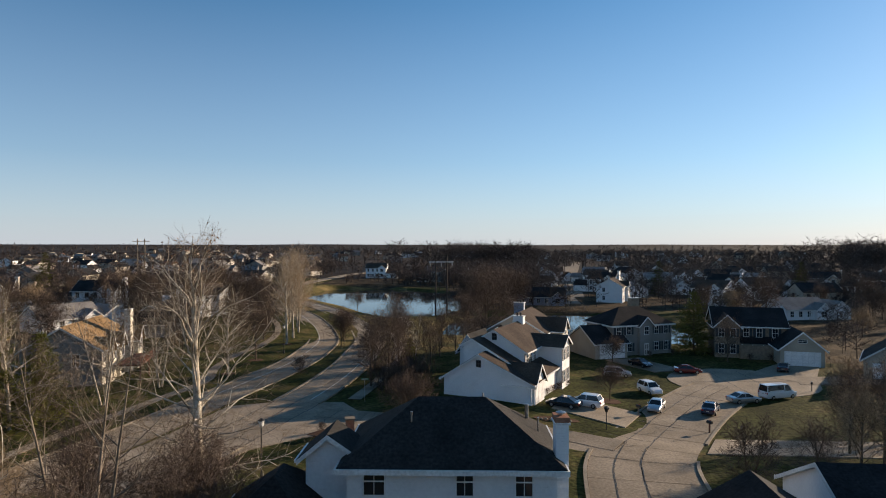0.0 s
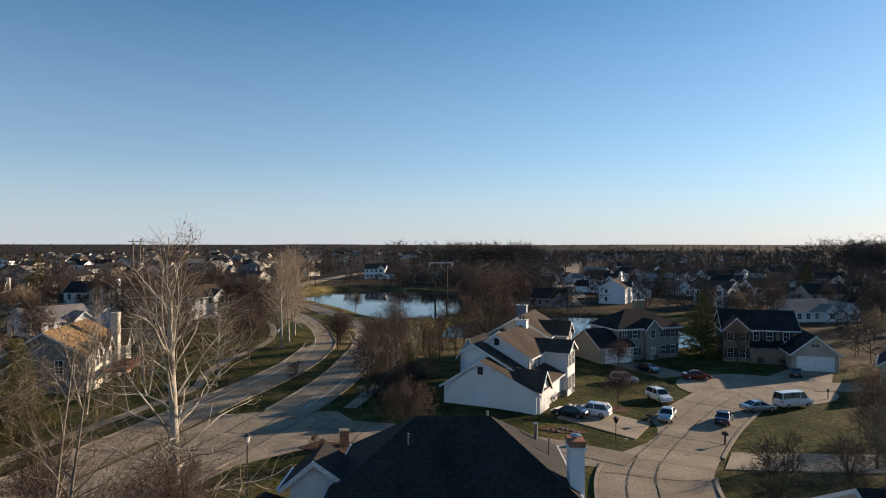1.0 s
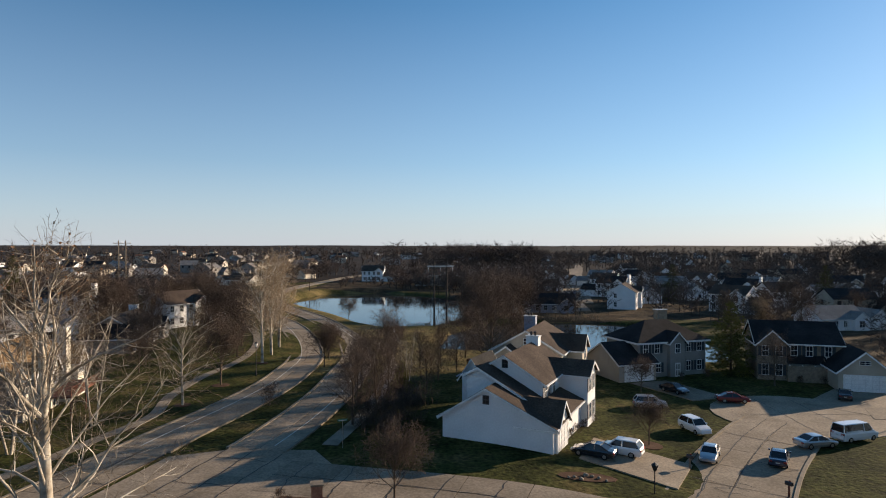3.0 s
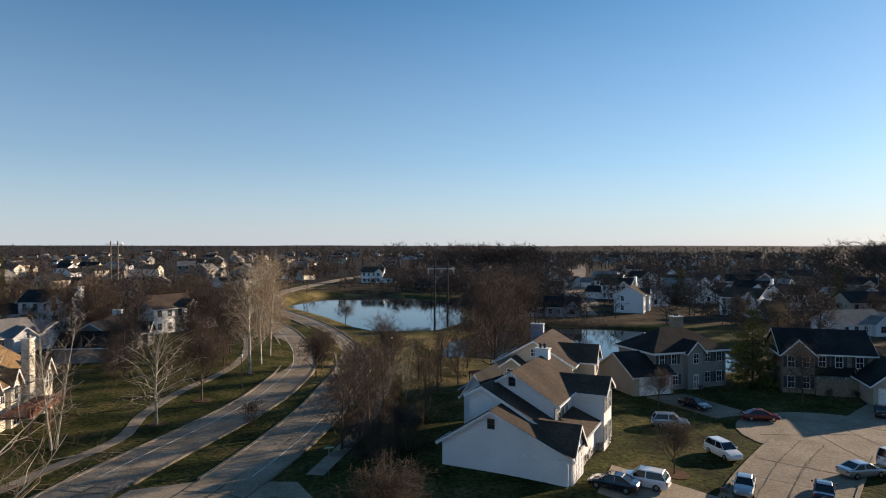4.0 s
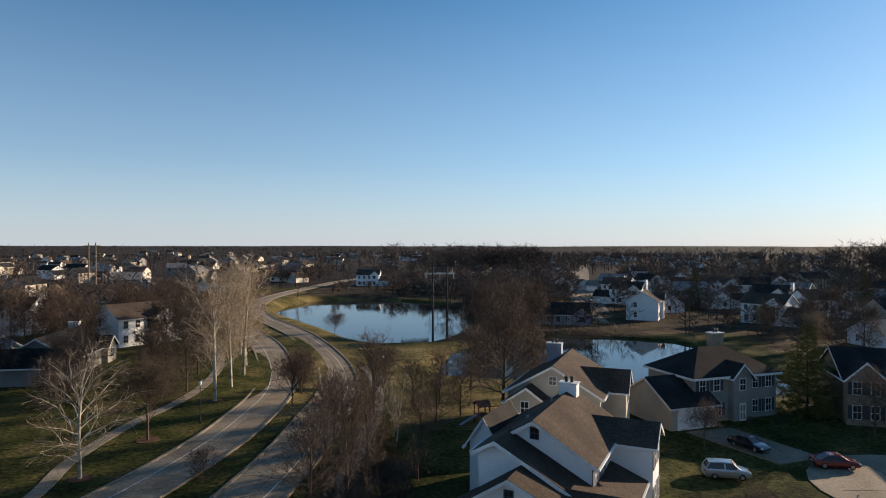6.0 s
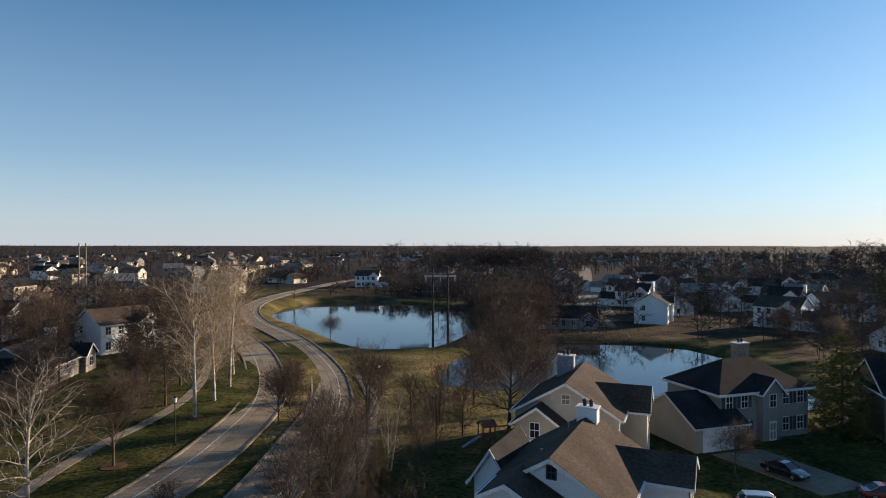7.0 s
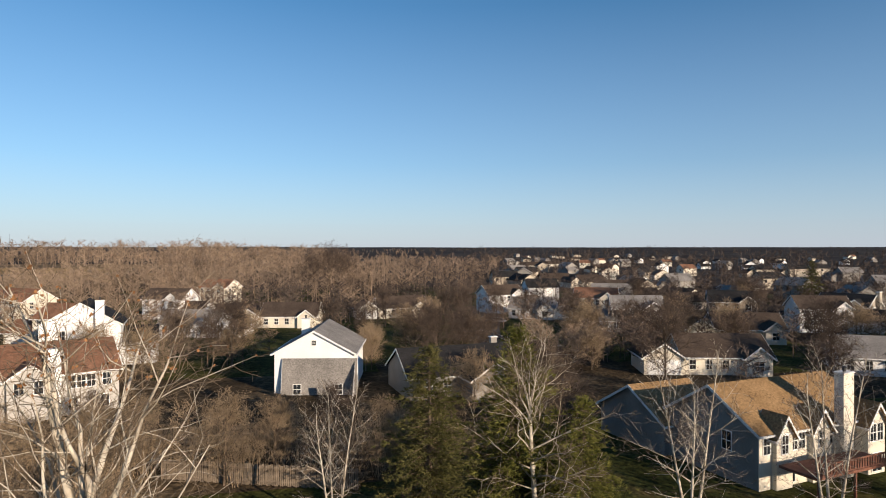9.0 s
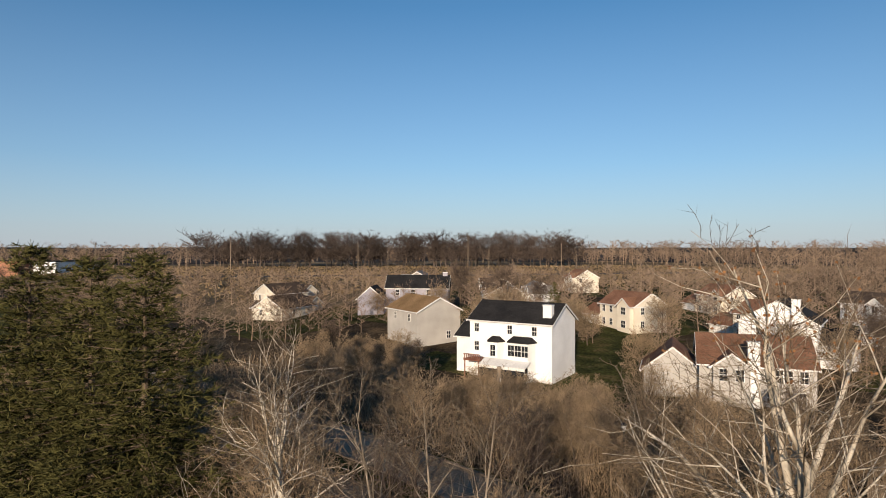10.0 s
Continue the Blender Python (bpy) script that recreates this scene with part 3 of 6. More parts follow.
def volume(parent, u0, u1, v0, v1, eave, ridge, axis, wall, roof, kind="gable", peak=0.5, over=0.4, base=-1.5, trim=M_TRIM, plain=False):
    """One block of a house: walls, roof slabs with overhang, rake and eave boards. axis: the ridge's run; peak: where it sits across."""
    a0, a1, b0, b1 = (v0, v1, u0, u1) if axis == "v" else (u0, u1, v0, v1)
    bm_ = b0 + (b1 - b0) * peak
    part("wall", Mb().box(u0, u1, v0, v1, base, eave) if kind == "hip" else Mb().prism([(b0, base), (b1, base), (b1, eave if kind != "salt" else eave), (bm_, ridge), (b0, eave if kind != "salt" else ridge - (bm_ - b0) * (ridge - eave) / (b1 - bm_))], axis, a0, a1), wall, parent)
    t = 0.16
    if kind == "hip":
        run = (b1 - b0) / 2
        inset = min(run, (a1 - a0) / 2 - 0.05)
        s = (ridge - eave) / run
        o = over
        ze = eave - o * s
        mb = Mb()
        low = [(a0 - o, b0 - o), (a1 + o, b0 - o), (a1 + o, b1 + o), (a0 - o, b1 + o)]
        top = [(a0 + inset, bm_), (a1 - inset, bm_)]
        put = (lambda a, b, z: (a, b, z)) if axis == "u" else (lambda a, b, z: (b, a, z))
        vs = [put(a, b, ze) for a, b in low] + [put(a, b, ridge) for a, b in top] + [put(a, b, ze + t) for a, b in low] + [put(a, b, ridge + t) for a, b in top]
        fs = [(6, 7, 11, 10), (7, 8, 11), (8, 9, 10, 11), (9, 6, 10), (0, 3, 2, 1), (0, 1, 7, 6), (1, 2, 8, 7), (2, 3, 9, 8), (3, 0, 6, 9)]
        fs = [tuple(i if i < 6 else i for i in q) for q in fs]
        mb.add(vs, fs)
        part("roof", mb, roof, parent)
        p, q = put(a0 - o, b0 - o, 0), put(a1 + o, b1 + o, 0)
        xa, xb, ya, yb = p[0], q[0], p[1], q[1]
        ring = [(xa - 0.1, ya - 0.1), (xb + 0.1, ya - 0.1), (xb + 0.1, yb + 0.1), (xa - 0.1, yb + 0.1), (xa + 0.01, ya + 0.01), (xb - 0.01, ya + 0.01), (xb - 0.01, yb - 0.01), (xa + 0.01, yb - 0.01)]
        vs = [(x, y, ze - 0.12) for x, y in ring] + [(x, y, ze + t - 0.03) for x, y in ring]
        fs = []
        for k in range(4):
            m = (k + 1) % 4
            fs += [(k, m, m + 8, k + 8), (k + 4, k + 12, m + 12, m + 4), (k, k + 4, m + 4, m), (k + 8, m + 8, m + 12, k + 12)]
        part("gutter", Mb().add(vs, fs), trim, parent)
        return
    ends = []
    for b_e, ze in ((b0, eave if kind != "salt" else ridge - (bm_ - b0) * (ridge - eave) / (b1 - bm_)), (b1, eave)):
        sgn = -1 if b_e == b0 else 1
        s = (ridge - ze) / abs(b_e - bm_)
        ends.append((b_e + sgn * over, ze - over * s))
    (l0, z0), (l1, z1) = ends
    r0, r1 = a0 - over * 0.8, a1 + over * 0.8
    part("roof", Mb().prism([(l0, z0), (bm_, ridge), (l1, z1), (l1, z1 + t), (bm_, ridge + t), (l0, z0 + t)], axis, r0, r1), roof, parent)
    if plain:
        return
    for aa in (r0 - 0.05, r1 + 0.003):
        part("rake_board", Mb().prism([(l0, z0 - 0.12), (bm_, ridge - 0.12), (l1, z1 - 0.12), (l1, z1 + t - 0.03), (bm_, ridge + t - 0.03), (l0, z0 + t - 0.03)], axis, aa, aa + 0.047), trim, parent)
    for (be, zo), sgn in ((ends[0], -1), (ends[1], 1)):
        x0, x1 = sorted((be + sgn * 0.003, be + sgn * 0.12))
        g = Mb().box(x0, x1, r0, r1, zo - 0.02, zo + t - 0.02) if axis == "v" else Mb().box(r0, r1, x0, x1, zo - 0.02, zo + t - 0.02)
        part("gutter", g, trim, parent)


def chimney(parent, u, v, z0, z1, w=1.1, d=0.8, mat=M_WHITE, cap=M_METAL, pots=1):
    c = part("chimney", Mb().box(u - w / 2, u + w / 2, v - d / 2, v + d / 2, z0, z1), mat, parent)
    m = Mb().box(u - w / 2 - 0.08, u + w / 2 + 0.08, v - d / 2 - 0.08, v + d / 2 + 0.08, z1, z1 + 0.1)
    part("chimney_cap", m, M_TRIM if mat != M_BRICK else M_CONC2, c)
    for k in range(pots):
        uu = u + (k - (pots - 1) / 2) * 0.45
        part("flue", Mb().tube([(uu, v, z1 + 0.1), (uu, v, z1 + 0.42), (uu, v, z1 + 0.43), (uu, v, z1 + 0.47), (uu, v, z1 + 0.6)], [0.13, 0.13, 0.2, 0.22, 0.05], 8), M_BLACK, c)


def vents(parent, spots):
    """Plumbing stacks and low box vents on a roof."""
    for u, v, z, r in spots:
        part("vent_pipe", Mb().tube([(u, v, z - 0.3), (u, v, z + 0.45), (u, v, z + 0.5)], [r, r, r * 1.3], 8), M_METAL, parent)


def house(label, x, y, rot, cat="house"):
    z = min(ground_z(x, y), lie(x, y))
    ob = new("house")
    ob.matrix_basis = pose(x, y, z, 0, 0, rot)
    return tagged(ob, label, cat)


# the white-sided house in the foreground: hip roof, tall chimney on its gable end
hn = house("white-sided house with a charcoal hip roof and tall chimney", 0, 0, 0)
hn.location.z = 0
volume(hn, -3.65, 6.65, 33.25, 39.95, 7.0, 9.3, "u", M_WHITE, M_RASH, "hip", over=0.45)
volume(hn, -5.95, -3.4, 34.4, 36.5, 7.0, 7.95, "v", M_WHITE, M_RASH, "gable", 0.45)
volume(hn, -10.5, -3.8, 29.6, 38.0, 3.6, 6.3, "v", M_WHITE, M_RASH, "hip")
chimney(hn, 7.0, 34.3, -1, 8.75, 0.64, 0.95, M_WHITE, pots=0)
crown = part("chimney_crown", Mb().box(6.64, 7.36, 33.78, 34.82, 8.86, 9.12), M_BRICK, hn, "red-brown brick chimney crown")
part("flue", Mb().tube([(7.0, 34.3, 9.12), (7.0, 34.3, 9.22), (7.0, 34.3, 9.23), (7.0, 34.3, 9.27), (7.0, 34.3, 9.33)], [0.12, 0.12, 0.26, 0.26, 0.05], 12), M_METAL, crown)
for c, w, hh in ((-2.3, 1.0, 1.35), (2.15, 0.8, 1.35), (5.05, 0.8, 1.35)):
    window(hn, "S", 33.25, c, 6.1, w, hh)
    window(hn, "S", 33.25, c, 3.2, w, hh)
vents(hn, [(-0.6, 35.2, 8.5, 0.05), (3.2, 37.4, 9.0, 0.05), (5.72, 38.3, 8.15, 0.1), (6.2, 37.0, 7.75, 0.05)])

# the white house with the garage gable
hw = house("white-sided two-storey house with brown shingles and attached garage", 0.2, 77.0, -24)
hw.location.z = -0.35
volume(hw, 0, 10.8, 0, 2.4, 2.45, 5.3, "v", M_WHITE, M_RBROWN, peak=0.41, over=0.4)
volume(hw, 1.5, 10.7, 2.4, 5.0, 2.45, 6.7, "v", M_WHITE, M_RBROWN, "salt", 0.13)
volume(hw, 7.4, 11.0, 0.4, 4.3, 2.4, 4.3, "u", M_WHITE, M_RBROWN)
volume(hw, 0.5, 8.4, 5.0, 15.4, 5.2, 7.55, "v", M_WHITE, M_RBROWN)
volume(hw, 4.6, 11.4, 11.0, 14.7, 5.15, 6.25, "u", M_WHITE, M_RBROWN)
volume(hw, 8.4, 10.7, 5.2, 11.0, 2.6, 3.5, "v", M_WHITE, M_RBROWN, "salt", 0.05)
volume(hw, -1.9, 0.5, 9.0, 14.6, 4.4, 6.2, "v", M_WHITE, M_RDARK)
chimney(hw, 4.5, 14.5, 5.5, 8.3, 1.4, 0.95, M_WHITE, pots=2)
vents(hw, [(3.0, 8.2, 6.5, 0.08), (3.6, 12.6, 7.0, 0.06)])
garage_door(hw, "E", 11.0, 2.35, 3.4, 2.05)
# the two dark gable vents, built as small dark-framed windows
window(hw, "S", -0.0, 4.43, 4.3, 0.5, 0.7, mat=M_SHUT)
window(hw, "S", 5.0, 4.5, 6.8, 0.5, 0.7, mat=M_SHUT)
for c in (5.9, 7.4, 8.8):
    window(hw, "E", 8.4, c, 4.3, 0.85, 1.35, c == 5.9)
for c in (11.9, 13.7):
    for z in (4.1, 1.3):
        window(hw, "E", 11.4, c, z, 0.75, 1.5, True)
entry(hw, "E", 8.4, 10.2)

# the beige house beyond it
hb = house("beige-sided house with brown shingled gables and a grey chimney", 7.2, 99.3, -20)
volume(hb, -1.9, 7.5, 2.8, 14, 4.2, 6.9, "v", M_BEIGE, M_RBROWN)
volume(hb, -1.4, 2.6, 0.8, 2.8, 3.6, 5.0, "v", M_BEIGE, M_RBROWN)
volume(hb, 3.5, 9.6, 6.6, 11.0, 4.2, 5.9, "u", M_BEIGE, M_RBROWN)
chimney(hb, 1.2, 11.9, 4, 7.9, 1.7, 0.95, M_BLUE, pots=2)
window(hb, "S", 2.8, 2.8, 5.5, 0.7, 0.8)
window(hb, "S", 0.8, 0.4, 3.0, 0.8, 1.3)
window(hb, "E", 9.6, 8.8, 3.4, 1.3, 1.4)
window(hb, "E", 9.6, 8.8, 0.9, 1.3, 1.4)

# the grey-brown hip-roofed house with the broad chimney
hc = house("grey-brown sided house with a hip roof and broad brick chimney", 24.5, 106.4, 20)
volume(hc, 4.4, 16.4, 1.6, 9.8, 5.3, 7.8, "u", M_GREY, M_RDARK, "hip")
volume(hc, 9.4, 12.0, 0.9, 6.0, 5.2, 6.5, "v", M_GREY, M_RDARK)
volume(hc, 0.0, 6.2, 0.0, 8.6, 2.6, 5.0, "u", M_BEIGE, M_RDARK)
garage_door(hc, "S", 0.0, 3.3, 4.6, 2.1)
chimney(hc, 12.8, 7.6, 5, 9.2, 1.7, 1.1, M_BRICKTAN, pots=2)
for c in (5.6, 7.6, 10.7, 13.2, 15.2):
    window(hc, "S", 0.9 if c == 10.7 else 1.6, c, 4.2, 0.8, 1.3, c != 10.7)
for c in (7.8, 13.2, 15.2):
    window(hc, "S", 1.6, c, 1.4, 0.8, 1.4, True)
entry(hc, "S", 0.9, 10.7)

# the brick colonial at the end of the cul-de-sac
hd = house("brick-fronted colonial house with shutters, porch and white garage door", 45.6, 110.6, -15)
volume(hd, 0.0, 11.2, 0.0, 9.0, 5.3, 7.9, "u", M_BRICKTAN, M_RDARK)
volume(hd, 0.0, 3.8, -1.2, 6.0, 5.3, 7.1, "v", M_BRICKTAN, M_RDARK)
volume(hd, 3.8, 8.8, -1.9, 0.0, 2.6, 3.4, "u", M_BRICKTAN, M_RDARK, "salt", 0.97, base=2.3)
volume(hd, 8.8, 15.0, -6.6, 4.0, 2.7, 5.3, "v", M_BEIGE, M_RDARK)
garage_door(hd, "S", -6.6, 11.9, 4.8, 2.15)
for c in (1.0, 2.8, 5.0, 7.0, 9.4):
    pl = -1.2 if c < 3.8 else 0.0
    window(hd, "S", pl, c, 4.2, 0.8, 1.4, True)
    if c not in (7.0, 9.4):
        window(hd, "S", pl, c, 1.5, 0.8, 1.5, True)
entry(hd, "S", 0.0, 7.0, col=M_RED)
for c in (4.1, 5.7, 7.3, 8.5):
    part("column", Mb().tube([(c, -1.75, -0.3), (c, -1.75, 2.4)], [0.11, 0.09], 10), M_TRIM, hd)
window(hd, "S", -6.6, 11.9, 3.9, 1.2, 0.45)

# neighbours on the near right
he = house("beige gabled garage house with a charcoal roof", 59.5, 93.0, -35)
volume(he, 0, 7, 0, 10, 2.7, 5.2, "v", M_BEIGE, M_RDARK)
volume(he, 5, 16, 4, 12, 3.0, 5.6, "u", M_BEIGE, M_RDARK)
garage_door(he, "S", 0, 3.5, 4.6, 2.1)
hf = house("white gabled house with a charcoal shingle roof", 21.6, 33.0, -4)
volume(hf, 0, 12.5, 0, 9.5, 3.1, 5.5, "u", M_WHITE, M_RDARK)
window(hf, "W", 0, 3, 1.6, 0.9, 1.3)
volume(hf, -7.5, 0, -3.5, 4.6, 2.7, 4.9, "v", M_WHITE, M_RDARK)


# ---- generic neighbours, built once and copied ----
def wide_house(label, wall, roof, two=True, garage=1, w=11.0, d=8.5, chim=None, shut=False):
    """Two-storey or ranch house with a front gable and an attached garage; origin at the middle of its footprint."""
    ob = new("house")
    tagged(ob, label, "house")
    e_ = 5.3 if two else 2.7
    volume(ob, -w / 2, w / 2, -d / 2, d / 2, e_, e_ + d * 0.29, "u", wall, roof)
    volume(ob, w / 2 - 4.2, w / 2 - 0.4, -d / 2 - 0.9, 0, e_, e_ + 1.5, "v", wall, roof)
    for k in range(3):
        c = -w / 2 + 1.4 + k * 2.4
        window(ob, "S", -d / 2, c, 1.5, 0.9, 1.35, shut)
        if two:
            window(ob, "S", -d / 2, c, 4.2, 0.9, 1.35, shut)
    window(ob, "S", -d / 2 - 0.9, w / 2 - 2.3, 1.5, 1.3, 1.4)
    if two:
        window(ob, "S", -d / 2 - 0.9, w / 2 - 2.3, 4.2, 1.3, 1.4)
    for z in ((1.5, 4.2) if two else (1.5,)):
        window(ob, "E", w / 2, -2.2, z, 0.8, 1.3)
        window(ob, "W", -w / 2, 1.8, z, 0.8, 1.3)
    for c in (-3.2, 2.2):
        for z in ((1.5, 4.2) if two else (1.5,)):
            window(ob, "N", d / 2, c, z, 1.0, 1.3)
    entry(ob, "S", -d / 2, 0.6)
    if garage:
        g0 = -w / 2 - 5.8 if garage > 0 else w / 2
        volume(ob, g0, g0 + 5.8, -d / 2 - 0.4, d / 2 - 2, 2.6, 4.6, "u" if two else "v", wall, roof)
        garage_door(ob, "S", -d / 2 - 0.4, g0 + 2.9, 4.6, 2.1)
    if chim:
        chimney(ob, w / 2 + 0.42, 1.0, -1, e_ + d * 0.29 + 0.7, 0.8, 1.6, chim, pots=1)
    return ob


def small_house(label, wall, roof, two, w, d, garage=True):
    """A house that stays far off: walls, roofs, a garage wing and a few windows."""
    ob = new("house")
    tagged(ob, label, "house")
    e_ = 5.2 if two else 2.8
    volume(ob, -w / 2, w / 2, -d / 2, d / 2, e_, e_ + d * 0.3, "u", wall, roof, plain=True)
    if garage:
        volume(ob, w / 2 - 1, w / 2 + 5, -d / 2 - 2.5, d / 2 - 2, 2.7, 4.9, "v", wall, roof, plain=True)
    for c in (-w / 2 + 1.6, 0.2):
        part("window", Mb().box(c - 0.55, c + 0.55, -d / 2 - 0.04, -d / 2 + 0.05, e_ - 2.0, e_ - 0.6), M_GLASS, ob)
    part("window", Mb().box(w / 2 - 0.05, w / 2 + 0.04, 0.4, 1.5, e_ - 2.0, e_ - 0.6), M_GLASS, ob)
    part("window", Mb().box(-w / 2 - 0.04, -w / 2 + 0.05, 0.4, 1.5, e_ - 2.0, e_ - 0.6), M_GLASS, ob)
    return ob


TYPES = [
    wide_house("white-sided two-storey house with a charcoal roof and chimney", M_WHITE, M_RDARK, True, 1, chim=M_WHITE),
    wide_house("white-sided two-storey house with brown shingles", M_WHITE, M_RBROWN, True, -1),
    wide_house("cream-sided single-storey house with a brown roof", M_CREAM, M_RBROWN, False, 1, 13, 9.5),
    wide_house("grey-sided two-storey house with a grey roof", M_GREY, M_RGREY, True, 1, shut=True),
    wide_house("white single-storey house with a grey shingle roof", M_WHITE, M_RGREY, False, -1, 12, 9),
    wide_house("beige two-storey house with a charcoal roof and chimney", M_BEIGE, M_RDARK, True, -1, chim=M_BEIGE),
    wide_house("cream two-storey house with a russet roof", M_CREAM, M_RRED, True, 1),
    wide_house("blue-grey single-storey house with a charcoal roof by the pond", M_BLUE, M_RDARK, False, 1, 12, 9, M_BLUE),
    wide_house("grey-sided single-storey house with a charcoal roof and bays", M_GREY, M_RDARK, False, 1, 15, 10, M_WHITE),
]
FAR = [
    small_house("distant white-sided two-storey house with a charcoal roof", M_WHITE, M_RDARK, True, 11, 8.5),
    small_house("distant white-sided house with brown shingles", M_WHITE, M_RBROWN, True, 10, 9),
    small_house("distant cream single-storey house with a brown roof", M_CREAM, M_RBROWN, False, 14, 10),
    small_house("distant grey-sided two-storey house with a grey roof", M_GREY, M_RGREY, True, 11, 9),
    small_house("distant white single-storey house with a grey roof", M_WHITE, M_RGREY, False, 13, 9, False),
    small_house("distant beige two-storey house with a charcoal roof", M_BEIGE, M_RDARK, True, 12, 8),
    small_house("distant cream house with a russet roof", M_CREAM, M_RRED, True, 10, 8, False),
]
# (type, x, y, turn): the houses that can be told apart near the boulevard, the ponds and the western streets
PLACED = [
    (0, -95.5, 171.5, 5), (5, -125, 170, 25), (1, -121, 158, 70), (4, -80.5, 131, 60), (2, -87, 108, 75), (8, -61, 134, 100), (1, -63, 160, 60),
    (1, -42, 343, 0), (1, 54, 216, 68), (7, 30, 205, -6), (1, 84, 206, -50), (0, 104, 245, -40), (3, 118, 258, -45), (1, 108, 295, -60), (4, 140, 330, -40),
    (4, 90, 168, 10), (5, 155, 268, -30), (3, 84, 262, -10), (0, 62, 262, -30), (1, 66, 292, -30), (3, 72, 325, -30), (2, -95, 300, -20), (6, -8, 330, 0),
    (6, -226, 16, 60), (2, -155, 42, 80), (4, -143, 22, 80), (2, -170, 70, 95), (1, -175, 100, 100), (4, -160, 105, 60), (6, -158, 122, 60), (3, -130, 118, 70),
    (2, -112, 132, 70), (5, -140, 150, 60), (6, -133, 2, 70), (6, -122, -22, 70), (2, -142, -75, 50), (4, -152, -70, 50), (6, -190, -80, 55), (3, -140, -110, 40),
    (2, -84, -100, 20), (2, -166, -98, 50), (6, -165, -20, 60), (1, -178, 10, 70), (2, -100, -130, 10),
]
_used = set()
for k, x, y, r in PLACED:
    m = pose(x, y, ground_z(x, y), 0, 0, r)
    if k in _used:
        copy_thing(TYPES[k], m)
    else:
        TYPES[k].matrix_basis = m
        _used.add(k)

# the tan-roofed house by the western lawn
ht = house("grey-sided house with a tan shingle roof, dormers and cream back wall", -43.0, 80.5, -78)
volume(ht, -14.0, 0.0, -9.4, 0.0, 4.5, 7.3, "u", M_GREY, M_RTAN)
volume(ht, -13.6, -11.4, -1.2, 1.2, 4.4, 5.9, "v", M_CREAM, M_RTAN)
volume(ht, -7.6, -5.6, -1.2, 0.5, 4.4, 5.8, "v", M_CREAM, M_RTAN)
volume(ht, -3.2, -1.4, -1.2, 0.5, 4.4, 5.7, "v", M_CREAM, M_RTAN)
part("back_wall", Mb().box(-14.0, -0.003, 0.003, 0.06, -1.5, 4.4), M_CREAM, ht, "cream-sided back wall")
volume(ht, -6.5, 0.6, -18.5, -9.4, 2.9, 5.5, "u", M_GREY, M_RTAN)
chimney(ht, -9.4, 0.5, -1, 8.6, 1.3, 0.8, M_CREAM)


